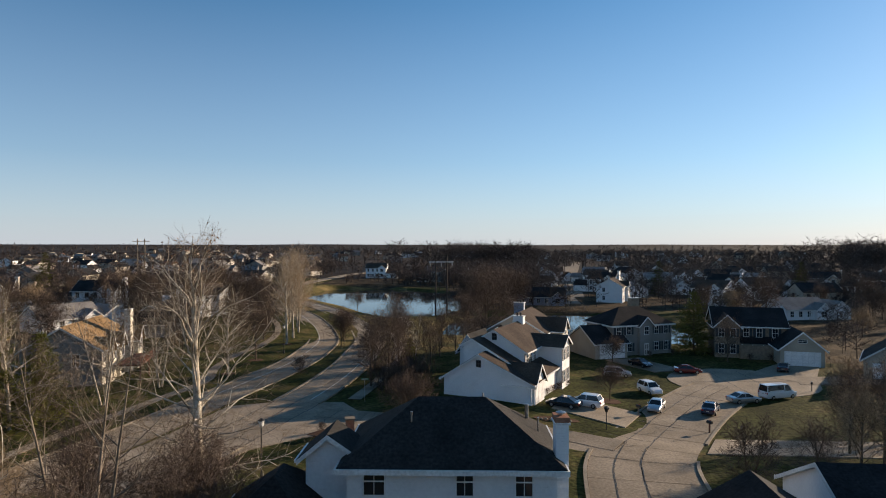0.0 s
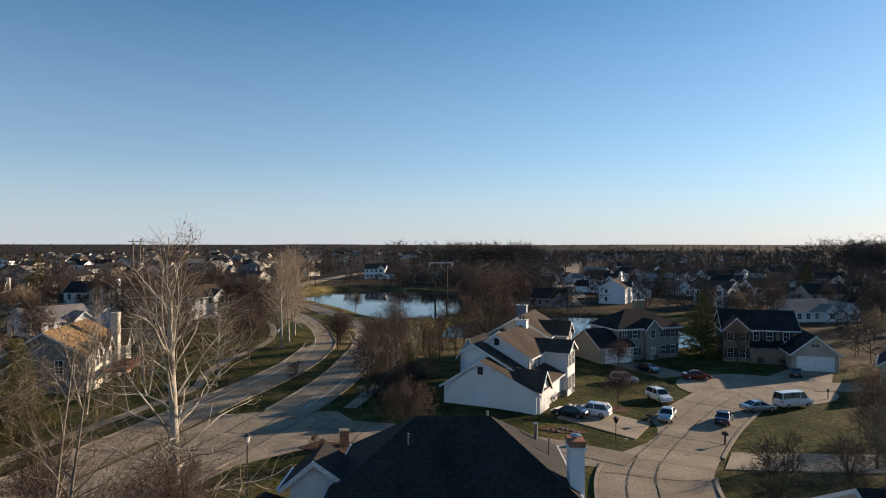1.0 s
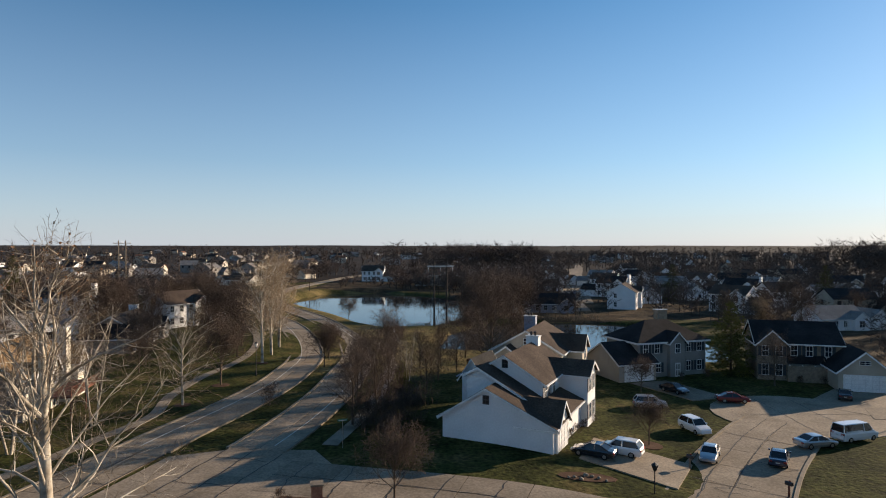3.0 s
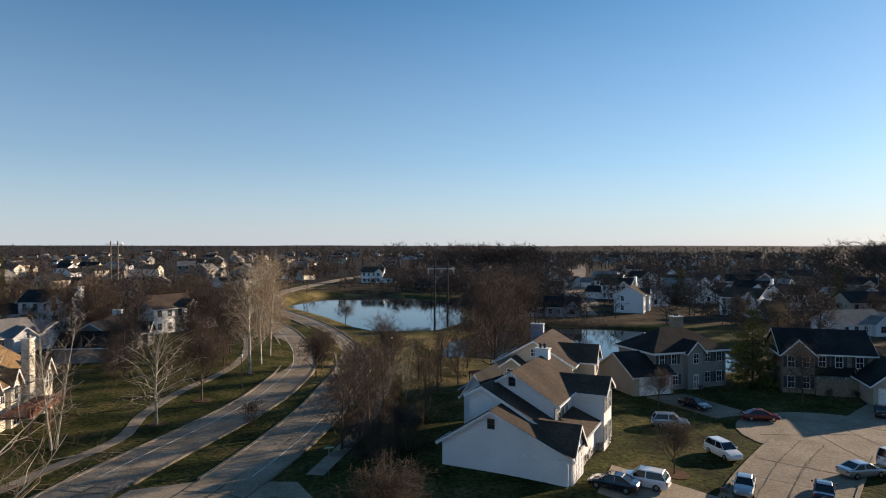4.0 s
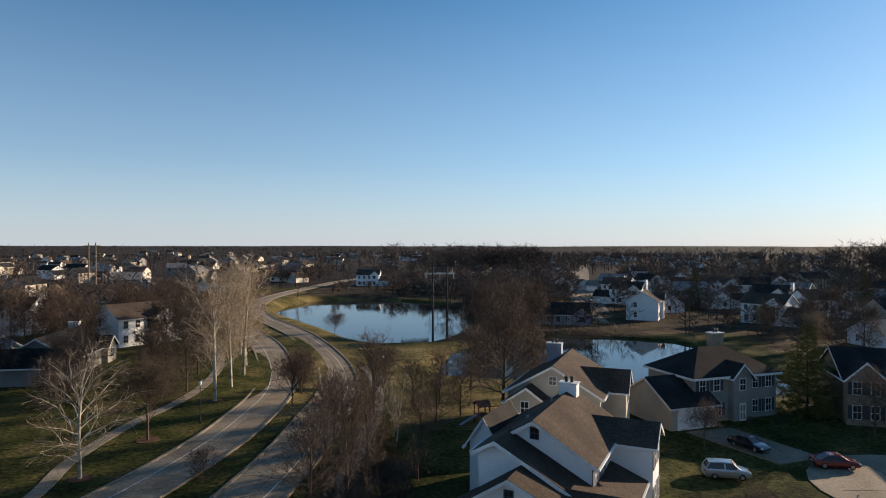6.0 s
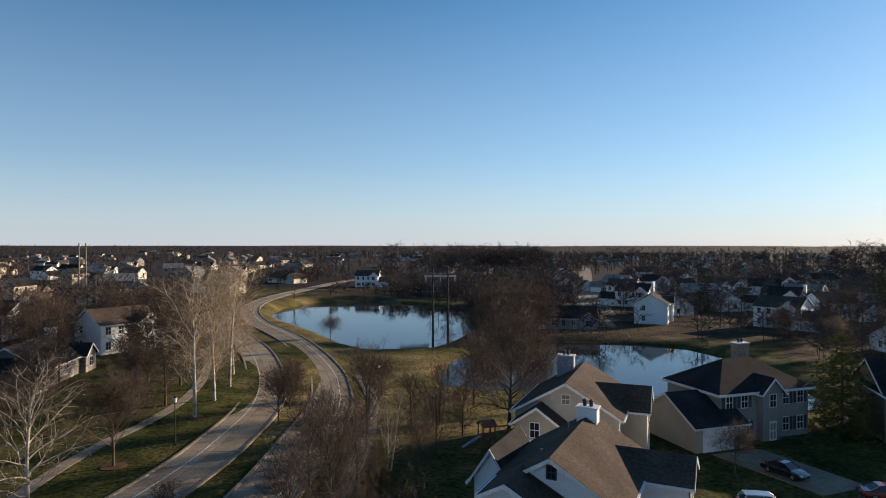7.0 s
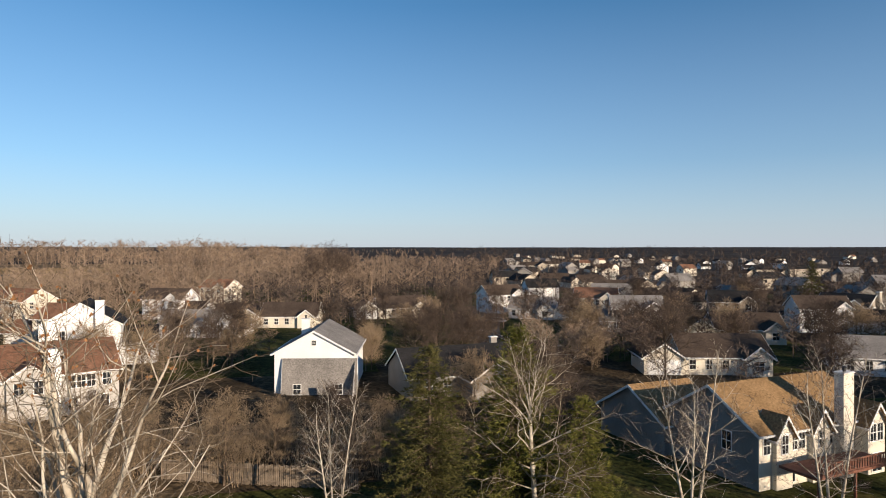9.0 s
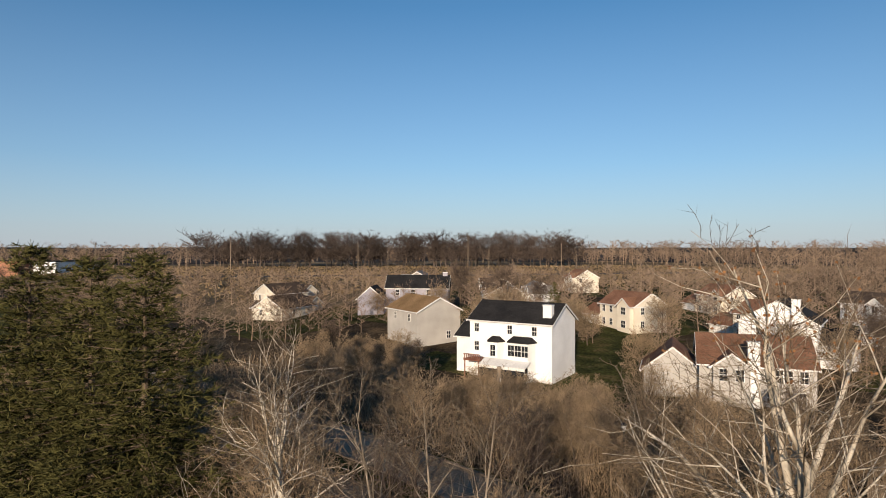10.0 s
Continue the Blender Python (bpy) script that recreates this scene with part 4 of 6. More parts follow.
# ---- trees ----
def grow(seed, height, spread, limbs, clear=0.25, up=0.5, droop=0.0, levels=4, density=1.0, fork=0, lift=0.3, crook=1.0, shape="egg", fine=1.0, split=0.0, leaders=4, pale=1, girth=1.0, flare=1.0):
    """Trunk with limbs, boughs and twigs. shape: how limb length runs up the trunk; fork: number of stems from the base;
    split: where the trunk parts into leaders; pale: the last level that keeps the trunk's bark.
    Returns two meshes' data: wood (trunk and limbs) and crown (boughs and twigs)."""
    rnd = random.Random(seed)
    wood, crown = Mb(), Mb()
    segs = (9, 6, 4, 3, 1)
    bend = (0.016, 0.15, 0.20, 0.22, 0.2)
    kids = (limbs, 7.5, 5.5, 3.5, 0)
    thin = (0.05, 0.026, 0.013, 0.0085, 0.0065)

    def limb(p, d, length, r, level, trop):
        n = segs[level] if levels > 3 or level < 2 else (3, 2)[level - 2]
        pts, rad, q = [p.copy()], [r], p.copy()
        for i in range(n):
            w = bend[level] * crook
            d = (d + Vector((rnd.gauss(0, w), rnd.gauss(0, w), rnd.gauss(0, w * 0.7) + trop * (0.4 + i / n)))).normalized()
            q = q + d * (length / n)
            pts.append(q.copy())
            rad.append(max(r * (1 - (0.5 if split and level == 0 else 0.86) * ((i + 1) / n) ** 0.85), 0.0045 * fine))
        if n == 1:
            o = d.cross(Vector((rnd.gauss(0, 1), rnd.gauss(0, 1), rnd.gauss(0, 1)))).normalized() * r
            w = d.cross(o) * 0.8
            crown.add([tuple(p + o), tuple(p - o * 0.5 + w), tuple(p - o * 0.5 - w), tuple(q)], [(0, 1, 3), (1, 2, 3), (2, 0, 3)])
        else:
            (wood if level <= pale else crown).tube(pts, rad, (8, 5, 3, 3, 3)[level], cap=False)
        if split and level == 0:
            for k in range(leaders):
                a = k * 6.283 / leaders + rnd.gauss(0, 0.3)
                tilt = rnd.uniform(0.05, 0.32) * flare
                dd = Vector((math.cos(a) * math.sin(tilt), math.sin(a) * math.sin(tilt), math.cos(tilt)))
                limb(pts[-1 - (k % 2)], dd, height * (1 - split) * rnd.uniform(0.8, 1.05) * (1 + 0.12 * (k % 2)), rad[-1] * rnd.uniform(0.5, 0.72), 1, 0.03)
        if level >= levels:
            return
        count = kids[level] if level == 0 else max(2, round(density * kids[level] * (0.75 + 0.5 * rnd.random())))
        lo = clear if level == 0 else (0.22 if level == 1 else 0.12)
        turn = rnd.random() * 6.28
        for k in range(count):
            t = lo + (0.985 - lo) * ((k + rnd.random()) / count)
            f = t * n
            i = min(int(f), n - 1)
            base = pts[i].lerp(pts[i + 1], f - i)
            rb = rad[i] + (rad[i + 1] - rad[i]) * (f - i)
            tang = (pts[i + 1] - pts[i]).normalized()
            a = turn + k * 2.4 + rnd.gauss(0, 0.35)
            s = tang.cross(Vector((0.3, 0.2, 1)) if abs(tang.z) < 0.8 else Vector((1, 0.1, 0))).normalized()
            side = s * math.cos(a) + tang.cross(s) * math.sin(a)
            if level == 0:
                g = (t - lo) / (1 - lo)
                if shape == "egg":
                    ln = spread * (0.80 + 0.5 * g if g < 0.35 else 0.98 - (0.3 if split else 0.56) * ((g - 0.35) / 0.65) ** 1.1)
                else:
                    ln = spread * (0.85 + 0.35 * math.sin(g * 2.6) - (0.25 if split else 0.45) * g)
                ln *= 0.78 + 0.44 * rnd.random()
                ang = (1.30 - lift) * (1 - g) + 0.40 * g + rnd.gauss(0, 0.09)
                tr = up * 0.06 * (0.3 + g) - droop * 0.08 * (1 - g)
                rr = max(min(rb * 0.55, 0.0095 * ln + 0.012), 0.02)
            else:
                ang = 0.62 + 0.34 * rnd.random()
                ln = length * (0.56 - 0.26 * t) * (0.7 + 0.6 * rnd.random())
                tr = up * 0.05
                rr = max(min(rb * 0.7, thin[level + 1] * fine * (0.6 + 0.35 * ln) if level == 1 else thin[level + 1] * fine), thin[level + 1] * 0.8)
            limb(base, (tang * math.cos(ang) + side * math.sin(ang)).normalized(), ln, rr, level + 1, tr)

    stems = fork or 1
    for s in range(stems):
        a = s * 6.283 / stems + 0.4
        lean = 0.0 if stems == 1 else 0.16 + 0.10 * rnd.random()
        d = Vector((lean * math.cos(a), lean * math.sin(a), 1)).normalized()
        foot = Vector((0.14 * math.cos(a), 0.14 * math.sin(a), -0.3)) if stems > 1 else Vector((0, 0, -0.3))
        limb(foot, d, (height * split if split else height) * (1.0 if s == 0 else 0.85 + 0.15 * rnd.random()), girth * (height * (0.0135 if stems == 1 else 0.008) + 0.025), 0, 0.02)
    return wood, crown


def tree_type(seed, label, bark, twig, **kw):
    wood, crown = grow(seed, **kw)
    ob = new("tree")
    tagged(ob, label, "tree")
    part("trunk", wood, bark, ob, smooth=True)
    part("crown", crown, twig, ob, smooth=True)
    return ob


class Stock:
    """Hands out a first thing and then copies of it."""

    def __init__(self, things):
        self.things, self.fresh = things, [True] * len(things)

    def put(self, k, x, y, turn, size=1.0, tilt=0.0, sink=0.0):
        m = pose(x, y, ground_z(x, y) - sink, tilt, 0, turn) @ Matrix.Diagonal((size, size, size, 1))
        if self.fresh[k]:
            self.fresh[k] = False
            self.things[k].matrix_basis = m
            return self.things[k]
        keep = self.things[k].matrix_basis.copy()
        self.things[k].matrix_basis = Matrix.Identity(4)
        ob = copy_thing(self.things[k], m)
        self.things[k].matrix_basis = keep
        return ob


syc = Stock([
    tree_type(11, "tall bare sycamore with pale mottled bark", M_SYC, M_SYCTWIG, height=18.7, spread=6.9, limbs=30, clear=0.18, up=0.35, droop=0.55, lift=-0.12, crook=1.2, density=1.12, fine=1.3, split=0.70, leaders=8, pale=2, girth=1.25, flare=1.1),
    tree_type(12, "bare pale-barked sycamore on the lawn", M_SYC, M_SYCTWIG, height=11.8, spread=5.3, limbs=20, clear=0.22, up=0.35, droop=0.35, lift=0.0, crook=1.2, fine=2.0, split=0.6, leaders=5, pale=2),
    tree_type(13, "slender pale-barked bare tree on the verge", M_SYC, M_TWIG2, height=15.8, spread=4.4, limbs=20, clear=0.25, up=0.9, lift=0.42, density=1.2, fine=2.8, split=0.62, leaders=5, pale=2),
    tree_type(14, "white-stemmed bare birch clump", M_SYC, M_TWIG, height=12, spread=3.2, limbs=16, clear=0.22, fork=3, lift=0.25, up=0.5, density=0.85, fine=1.5, pale=2),
])
brn = Stock([
    tree_type(21, "round-headed bare brown street tree", M_BARK, M_TWIG, height=7.6, spread=4.3, limbs=14, clear=0.42, up=0.6, lift=0.3, shape="round", density=1.35, fine=2.4, split=0.5, leaders=8, flare=2.2),
    tree_type(22, "bare brown deciduous tree with fine twigs", M_BARK, M_TWIG, height=10.6, spread=4.7, limbs=18, clear=0.22, up=0.4, lift=0.2, density=1.1, fine=2.6, split=0.55, leaders=6, flare=1.8),
    tree_type(23, "broad dark bare oak tree", M_BARK, M_TWIG, height=14.0, spread=7.4, limbs=20, clear=0.25, up=0.3, droop=0.3, lift=0.2, crook=1.4, shape="round", density=1.3, fine=2.8, split=0.5, leaders=8, flare=2.2),
    tree_type(24, "bare ochre-twigged tree in the thicket", M_BARK, M_TWIG2, height=10, spread=4.2, limbs=18, clear=0.15, up=0.7, lift=0.45, shape="round", density=1.2, fine=2.2, split=0.6, leaders=6, flare=1.4),
    tree_type(25, "many-stemmed bare brown shrub", M_BARK, M_TWIG, height=4.5, spread=2.4, limbs=9, clear=0.08, fork=4, levels=3, lift=0.3, density=1.2, fine=2.4),
    tree_type(26, "bare thicket shrub with ochre twigs", M_BARK, M_TWIG2, height=5.5, spread=2.8, limbs=9, clear=0.08, fork=4, levels=3, lift=0.3, density=1.2, fine=2.0),
    tree_type(27, "many-stemmed bare grey-brown tree on the verge", M_BARK2, M_SYCTWIG, height=14, spread=4.6, limbs=15, clear=0.18, up=0.6, fork=3, lift=0.25, density=1.0, fine=1.4, pale=2),
])

mid = Stock([
    tree_type(41, "bare brown tree among the houses", M_BARK, M_TWIG, height=9.5, spread=4.6, limbs=15, clear=0.2, up=0.6, lift=0.35, levels=3, density=1.5, fine=4.2, shape="round", split=0.55, leaders=5, flare=1.7),
    tree_type(42, "bare grey-brown tree in a back garden", M_BARK, M_TWIG, height=11.5, spread=4.6, limbs=16, clear=0.2, up=0.6, lift=0.35, levels=3, density=1.5, fine=4.2, split=0.6, leaders=5, flare=1.7),
    tree_type(43, "bare ochre-twigged tree in a garden", M_BARK, M_TWIG2, height=8.5, spread=4.2, limbs=14, clear=0.2, up=0.6, lift=0.4, levels=3, density=1.5, fine=3.8, shape="round", split=0.55, leaders=5, flare=1.7),
])


def conifer(seed, label, height, radius, mat, layers=26):
    """Straight trunk, whorled boughs that droop, each carrying tufts of needles."""
    rnd = random.Random(seed)
    wood, needles = Mb(), Mb()
    wood.tube([(0, 0, -0.3), (0.05, 0, height * 0.5), (0, 0, height)], [height * 0.018, height * 0.011, 0.02], 7, cap=False)
    vs, fs = [], []
    for i in range(layers):
        t = i / (layers - 1)
        z = height * (0.08 + 0.9 * t)
        r = radius * (1 - t) ** 0.8 * (0.75 + 0.4 * rnd.random()) + 0.25
        for k in range(max(4, int(9 - 4 * t))):
            a = k * 6.283 / max(4, int(9 - 4 * t)) + rnd.random() * 0.9
            rr = r * (0.65 + 0.5 * rnd.random())
            dx, dy = math.cos(a), math.sin(a)
            tip = Vector((dx * rr, dy * rr, z - rr * (0.18 - 0.35 * t) + rnd.gauss(0, 0.15)))
            wood.tube([(0, 0, z), tuple(tip)], [0.035, 0.01], 3, cap=False)
            for s in range(max(6, int(rr * 7))):
                f = 0.25 + 0.78 * rnd.random()
                c = Vector((0, 0, z)).lerp(tip, f) + Vector((rnd.gauss(0, 0.28), rnd.gauss(0, 0.28), rnd.gauss(0, 0.12)))
                for q in range(12):
                    d = Vector((dx + rnd.gauss(0, 0.8), dy + rnd.gauss(0, 0.8), rnd.gauss(0.25, 0.45))).normalized() * (0.24 + 0.24 * rnd.random())
                    w = d.cross(Vector((rnd.gauss(0, 1), rnd.gauss(0, 1), 1))).normalized() * 0.026
                    n0 = len(vs)
                    vs += [tuple(c - w), tuple(c + w), tuple(c + d)]
                    fs.append((n0, n0 + 1, n0 + 2))
    me = bpy.data.meshes.new("crown")
    me.from_pydata(vs, [], fs)
    me.materials.append(mat)
    ob = new("evergreen_tree")
    tagged(ob, label, "evergreen tree")
    part("trunk", wood, M_BARK, ob)
    part("crown", me, None, ob)
    return ob


evg = Stock([
    conifer(31, "dark green spruce with layered drooping boughs", 13, 4.3, M_NEEDLE, 34),
    conifer(32, "yellow-green pine behind a bare sycamore", 11, 3.8, M_NEEDLE2, 34),
    conifer(33, "olive-green spreading pine beside the turning circle", 10.5, 4.6, M_NEEDLE2, 24),
    conifer(34, "dark conical evergreen among distant houses", 13, 4.0, M_NEEDLE, 24),
])

# (stock, kind, x, y, turn, size)
DRY = surf("dry_leaf", (0.16, 0.075, 0.032), (0.28, 0.14, 0.06), 3.0, 9.0, 0.8, 0)
TREES = [
    (syc, 0, -14.25, 41.5, 30, 1.0), (brn, 6, -14.9, 30.2, 80, 1.0), (brn, 1, -17.8, 24.0, 0, 1.0), (brn, 1, -13.4, 26.0, 90, 0.9), (brn, 3, -20.0, 29.5, 40, 0.95), (brn, 1, -17.0, 34.0, 10, 0.8), (brn, 0, -13.0, 36.8, 70, 0.95), (brn, 1, -19.6, 37.5, 200, 0.85), (mid, 0, -46, 112, 0, 0.8), (mid, 1, -50, 118, 90, 0.75), (mid, 0, -44, 106, 40, 0.7), (brn, 0, -11.2, 31.5, 0, 1.0), (syc, 1, -15.8, 19.4, 200, 1.3),
    (syc, 1, -29.7, 88.0, 0, 1.0), (brn, 0, -29.2, 98.2, 40, 1.1), (syc, 2, -28.8, 114.3, 0, 1.05), (syc, 2, -29.8, 122.5, 120, 1.05), (syc, 2, -30.8, 130.5, 220, 1.1),
    (syc, 2, -33, 138, 40, 1.0), (syc, 2, -37, 147, 150, 1.0), (brn, 1, -34.4, 119, 30, 1.0), (brn, 1, -37.5, 130, 70, 1.1), (brn, 1, -41, 141, 100, 1.1), (brn, 1, -46, 152, 10, 1.1), (brn, 0, -40, 122, 10, 1.0),
    (syc, 3, -35.3, 79.9, 10, 1.05), (syc, 3, -37.4, 71.0, 60, 1.05), (syc, 1, -41.0, 61.5, 100, 1.2), (syc, 3, -42.6, 48.0, 50, 0.85),
    (brn, 3, -31.3, 11.0, 0, 1.0), (brn, 3, -31.2, -2.0, 60, 1.0), (brn, 1, -30.2, 22.0, 60, 0.9),
    (evg, 0, -8.4, 2.6, 0, 1.45), (evg, 0, -12.2, 10.4, 90, 1.42), (evg, 0, -10.6, 6.4, 200, 1.4), (evg, 0, -3.0, -4.0, 40, 1.5), (evg, 1, -43.5, 61.0, 0, 1.2), (evg, 0, -42.2, 54.3, 40, 0.95), (evg, 2, 43.6, 114.5, 0, 1.0), (evg, 1, -40.0, 64.5, 60, 0.8),
    (evg, 3, -158, 190, 20, 1.15), (evg, 3, -130, 200, 50, 1.15), (evg, 3, -112, -35, 10, 0.7), (evg, 3, 78, 242, 10, 1.0), (evg, 3, 126, 232, 50, 1.0), (evg, 1, -5, 92, 20, 0.4),
    (brn, 2, 6.4, 110.5, 0, 1.05), (brn, 2, 3, 124, 90, 0.7), (brn, 1, 11.5, 121, 130, 0.9), (brn, 1, -8.3, 108, 30, 0.95), (brn, 1, -7.2, 84.5, 10, 0.95), (brn, 1, -6.4, 90, 60, 0.8),
    (syc, 3, -4.8, 97, 0, 0.6), (brn, 1, -2.2, 95, 0, 0.6), (brn, 1, -1.0, 102, 70, 0.65), (brn, 1, -9.5, 118, 120, 0.75), (brn, 0, -9.5, 130, 20, 0.7), (brn, 0, -26, 176, 20, 0.7),
    (brn, 1, -4, 111, 20, 0.6), (brn, 1, -1, 114, 140, 0.7), (brn, 1, 1.5, 108, 200, 0.6), (brn, 1, -10.8, 98, 250, 0.7), (brn, 1, -10.2, 91, 300, 0.8), (brn, 1, -9.0, 80.5, 200, 0.8),
    (brn, 0, -2.8, 61.0, 0, 0.75), (brn, 0, 20.0, 77.8, 10, 0.6), (brn, 0, -18.6, 112, 0, 0.85), (brn, 0, -19.5, 120, 80, 0.8), (brn, 4, -19.8, 88, 0, 0.55), (brn, 4, -20.5, 124, 0, 0.6),
    (brn, 4, -5.5, 78, 0, 0.8), (brn, 4, -3.0, 80.5, 50, 0.75), (brn, 4, -7.8, 79.5, 100, 0.7), (brn, 4, -4.4, 83.5, 150, 0.8),
    (brn, 1, 37, 55.0, 30, 0.85), (brn, 3, 41, 66.0, 80, 0.8), (brn, 1, 43.5, 53, 140, 0.9), (brn, 2, 48, 60, 10, 0.7), (brn, 3, 33.5, 52.5, 60, 0.7), (brn, 1, 51, 68, 60, 0.9), (brn, 1, 27, 47, 0, 0.55), (brn, 4, 23.5, 49.5, 0, 1.0), (brn, 1, 36, 58, 40, 0.75), (brn, 2, 40, 54, 70, 0.6), (brn, 1, 46, 66, 40, 0.8), (brn, 1, 52, 74, 40, 0.8), (brn, 1, 45.5, 105, 10, 0.75), (brn, 0, 26, 101, 10, 0.6),
]
for st, k, x, y, turn, size in TREES:
    st.put(k, x, y, turn, size)
lf = random.Random(8)
leaves = Mb()
tips = [v.co for v in syc.things[0].children[1].data.vertices if v.co.z > 16.0]
for k in range(420):
    p = lf.choice(tips)
    s = Vector((lf.gauss(0, 1), lf.gauss(0, 1), lf.gauss(0, 1))).normalized() * 0.042
    w = s.cross(Vector((lf.gauss(0, 1), lf.gauss(0, 1), lf.gauss(0, 1)))).normalized() * 0.036
    leaves.add([tuple(p), tuple(p + s + w), tuple(p + s * 2.0), tuple(p + s - w)], [(0, 1, 2, 3)])
part("dry_leaves", leaves, DRY, syc.things[0], "few dry russet leaves")["kind"] = "stuff"

BLOCKED = [(-66, 228, 26), (-45, 305, 26), (-25, 300, 20), (-5, 290, 16)] + [(hx, hy, 11) for _, hx, hy, _ in PLACED] + [(-52, 86, 14), (-150, 180, 9), (-124, 190, 9), (-49, 35, 6), (-46.5, 43, 6), (-45, 51, 5), (-56, -7, 8), (-66, 6, 9), (-64, 22, 6), (-83, 66.5, 12), (-83, 47, 15), (-80, 15, 12), (-110, 12, 12), (-68, -12, 13), (-76, -42, 10), (10, 80, 14), (14, 106, 13), (30, 114, 14), (54, 108, 14), (1, 36, 13), (28, 38, 12), (65, 95, 10), (40, 88, 14), (35, 70, 14)] + [(-84 - 12 * k, 78 + 1.6 * k, 5) for k in range(9)] + [(38 + 2.1 * k + k * k * 0.03, 205 + 11 * k, 8) for k in range(36)]
ROADPTS = [(p[0], p[1]) for line in (LC, RC, S1, S2, S3) for p in along(line, 6.0)]


def free(x, y, r=4.0):
    if any((x - a) ** 2 + (y - b) ** 2 < c * c for a, b, c in BLOCKED):
        return False
    if any((x - a) ** 2 + (y - b) ** 2 < (r + 2) ** 2 for a, b in ROADPTS):
        return False
    return inside_depth(POND_A, x, y) < -2 and inside_depth(POND_B, x, y) < -2


rng = random.Random(5)


def scatter(n, x0, x1, y0, y1, kinds, lo, hi, r=4.0):
    done = tries = 0
    while done < n and tries < n * 30:
        tries += 1
        x, y = rng.uniform(x0, x1), rng.uniform(y0, y1)
        if free(x, y, r):
            st, k = rng.choice(kinds)
            st.put(k, x, y, rng.uniform(0, 360), rng.uniform(lo, hi))
            done += 1


scatter(12, -58, -40, -30, 46, [(brn, 3)], 0.55, 0.85, 2.5)
scatter(12, -62, -40, -30, 4, [(mid, 2)], 0.5, 0.8, 2.5)
scatter(16, -60, -40, 4, 46, [(mid, 2)], 0.5, 0.8, 2.5)
scatter(34, -60, -40, -30, 60, [(brn, 5)], 0.7, 1.2, 2.0)
scatter(20, -24, -9, -30, 21, [(brn, 3), (mid, 2)], 0.9, 1.25, 1.5)
scatter(70, -150, -52, 62, 190, [(mid, 0), (mid, 1), (mid, 2)], 0.7, 1.15, 3.0)
scatter(14, -75, -42, 125, 200, [(mid, 1), (mid, 0)], 0.9, 1.2)
scatter(8, 2, 20, 186, 200, [(brn, 2), (mid, 1)], 0.8, 1.0)
scatter(20, 66, 120, 130, 200, [(mid, 0), (mid, 1), (mid, 2)], 0.7, 1.0)
scatter(34, -130, -72, -90, 60, [(mid, 2), (mid, 1), (mid, 2)], 0.7, 1.1, 3.0)
scatter(10, -75, -62, -60, 62, [(mid, 2), (mid, 0)], 0.35, 0.55, 2.0)
for x, y, s in ((-264, 54, 1.5), (-272, 60, 1.35), (-258, 47, 1.3)):
    brn.put(2, x, y, x, s)


# ---- far woods: thousands of bare crowns out to the skyline, one thing ----
def far_woods(seed, spots, mat, name, label, blades=42, wide=0.42):
    """Bare crowns seen from afar: a stem, boughs that fan out of it, and twigs along the boughs in an uneven round head."""
    rnd = np.random.RandomState(seed)
    starts, ends, widths = [], [], []
    boughs = max(5, blades // 9)
    twigs = max(1, (blades - boughs) // boughs)
    for x, y, hgt in spots:
        foot = np.array((x, y, ground_z(x, y) - 0.2))
        tw = 0.016 + min(math.hypot(x, y - 30), 1200) * 0.00026
        wd = hgt * wide * (0.75 + 0.5 * rnd.rand())
        top = foot + np.array((rnd.randn() * 0.03, rnd.randn() * 0.03, 0.86)) * hgt
        f = (0.22 + 0.7 * (np.arange(boughs) + rnd.rand(boughs)) / boughs)[:, None]
        a = foot + (top - foot) * f
        th = rnd.rand(boughs, 1) * 6.283
        out = wd * np.sin(2.5 * np.minimum(f + 0.12, 1.0)) * (0.6 + 0.5 * rnd.rand(boughs, 1))
        b = a + np.hstack((np.cos(th) * out, np.sin(th) * out, out * (0.2 + 0.55 * f) * (0.6 + 0.8 * rnd.rand(boughs, 1))))
        b[:, 2] = np.minimum(b[:, 2], foot[2] + hgt * (0.80 + 0.22 * rnd.rand(boughs)))
        c = np.repeat(a, twigs, 0) + np.repeat(b - a, twigs, 0) * (0.25 + 0.75 * rnd.rand(boughs * twigs, 1))
        e = rnd.randn(boughs * twigs, 3)
        e[:, 2] = np.abs(e[:, 2]) * 0.9 + 0.15
        e *= hgt * (0.07 + 0.09 * rnd.rand(boughs * twigs, 1)) / np.linalg.norm(e, axis=1)[:, None]
        starts += [foot[None], a, c]
        ends += [top[None], b, c + e]
        widths += [np.full(1, tw * 2.2), np.full(boughs, tw * 1.3), np.full(boughs * twigs, tw)]
    p, q, w = np.vstack(starts), np.vstack(ends), np.concatenate(widths)
    o = np.cross(q - p, rnd.randn(len(p), 3))
    o *= (w / (np.linalg.norm(o, axis=1) + 1e-9))[:, None]
    vs = np.stack((p - o, p + o, q), 1).reshape(-1, 3)
    me = bpy.data.meshes.new(name)
    me.from_pydata(vs.tolist(), [], np.arange(len(vs)).reshape(-1, 3).tolist())
    me.materials.append(mat)
    return tagged(new(name, me), label, "woods", kind="stuff")


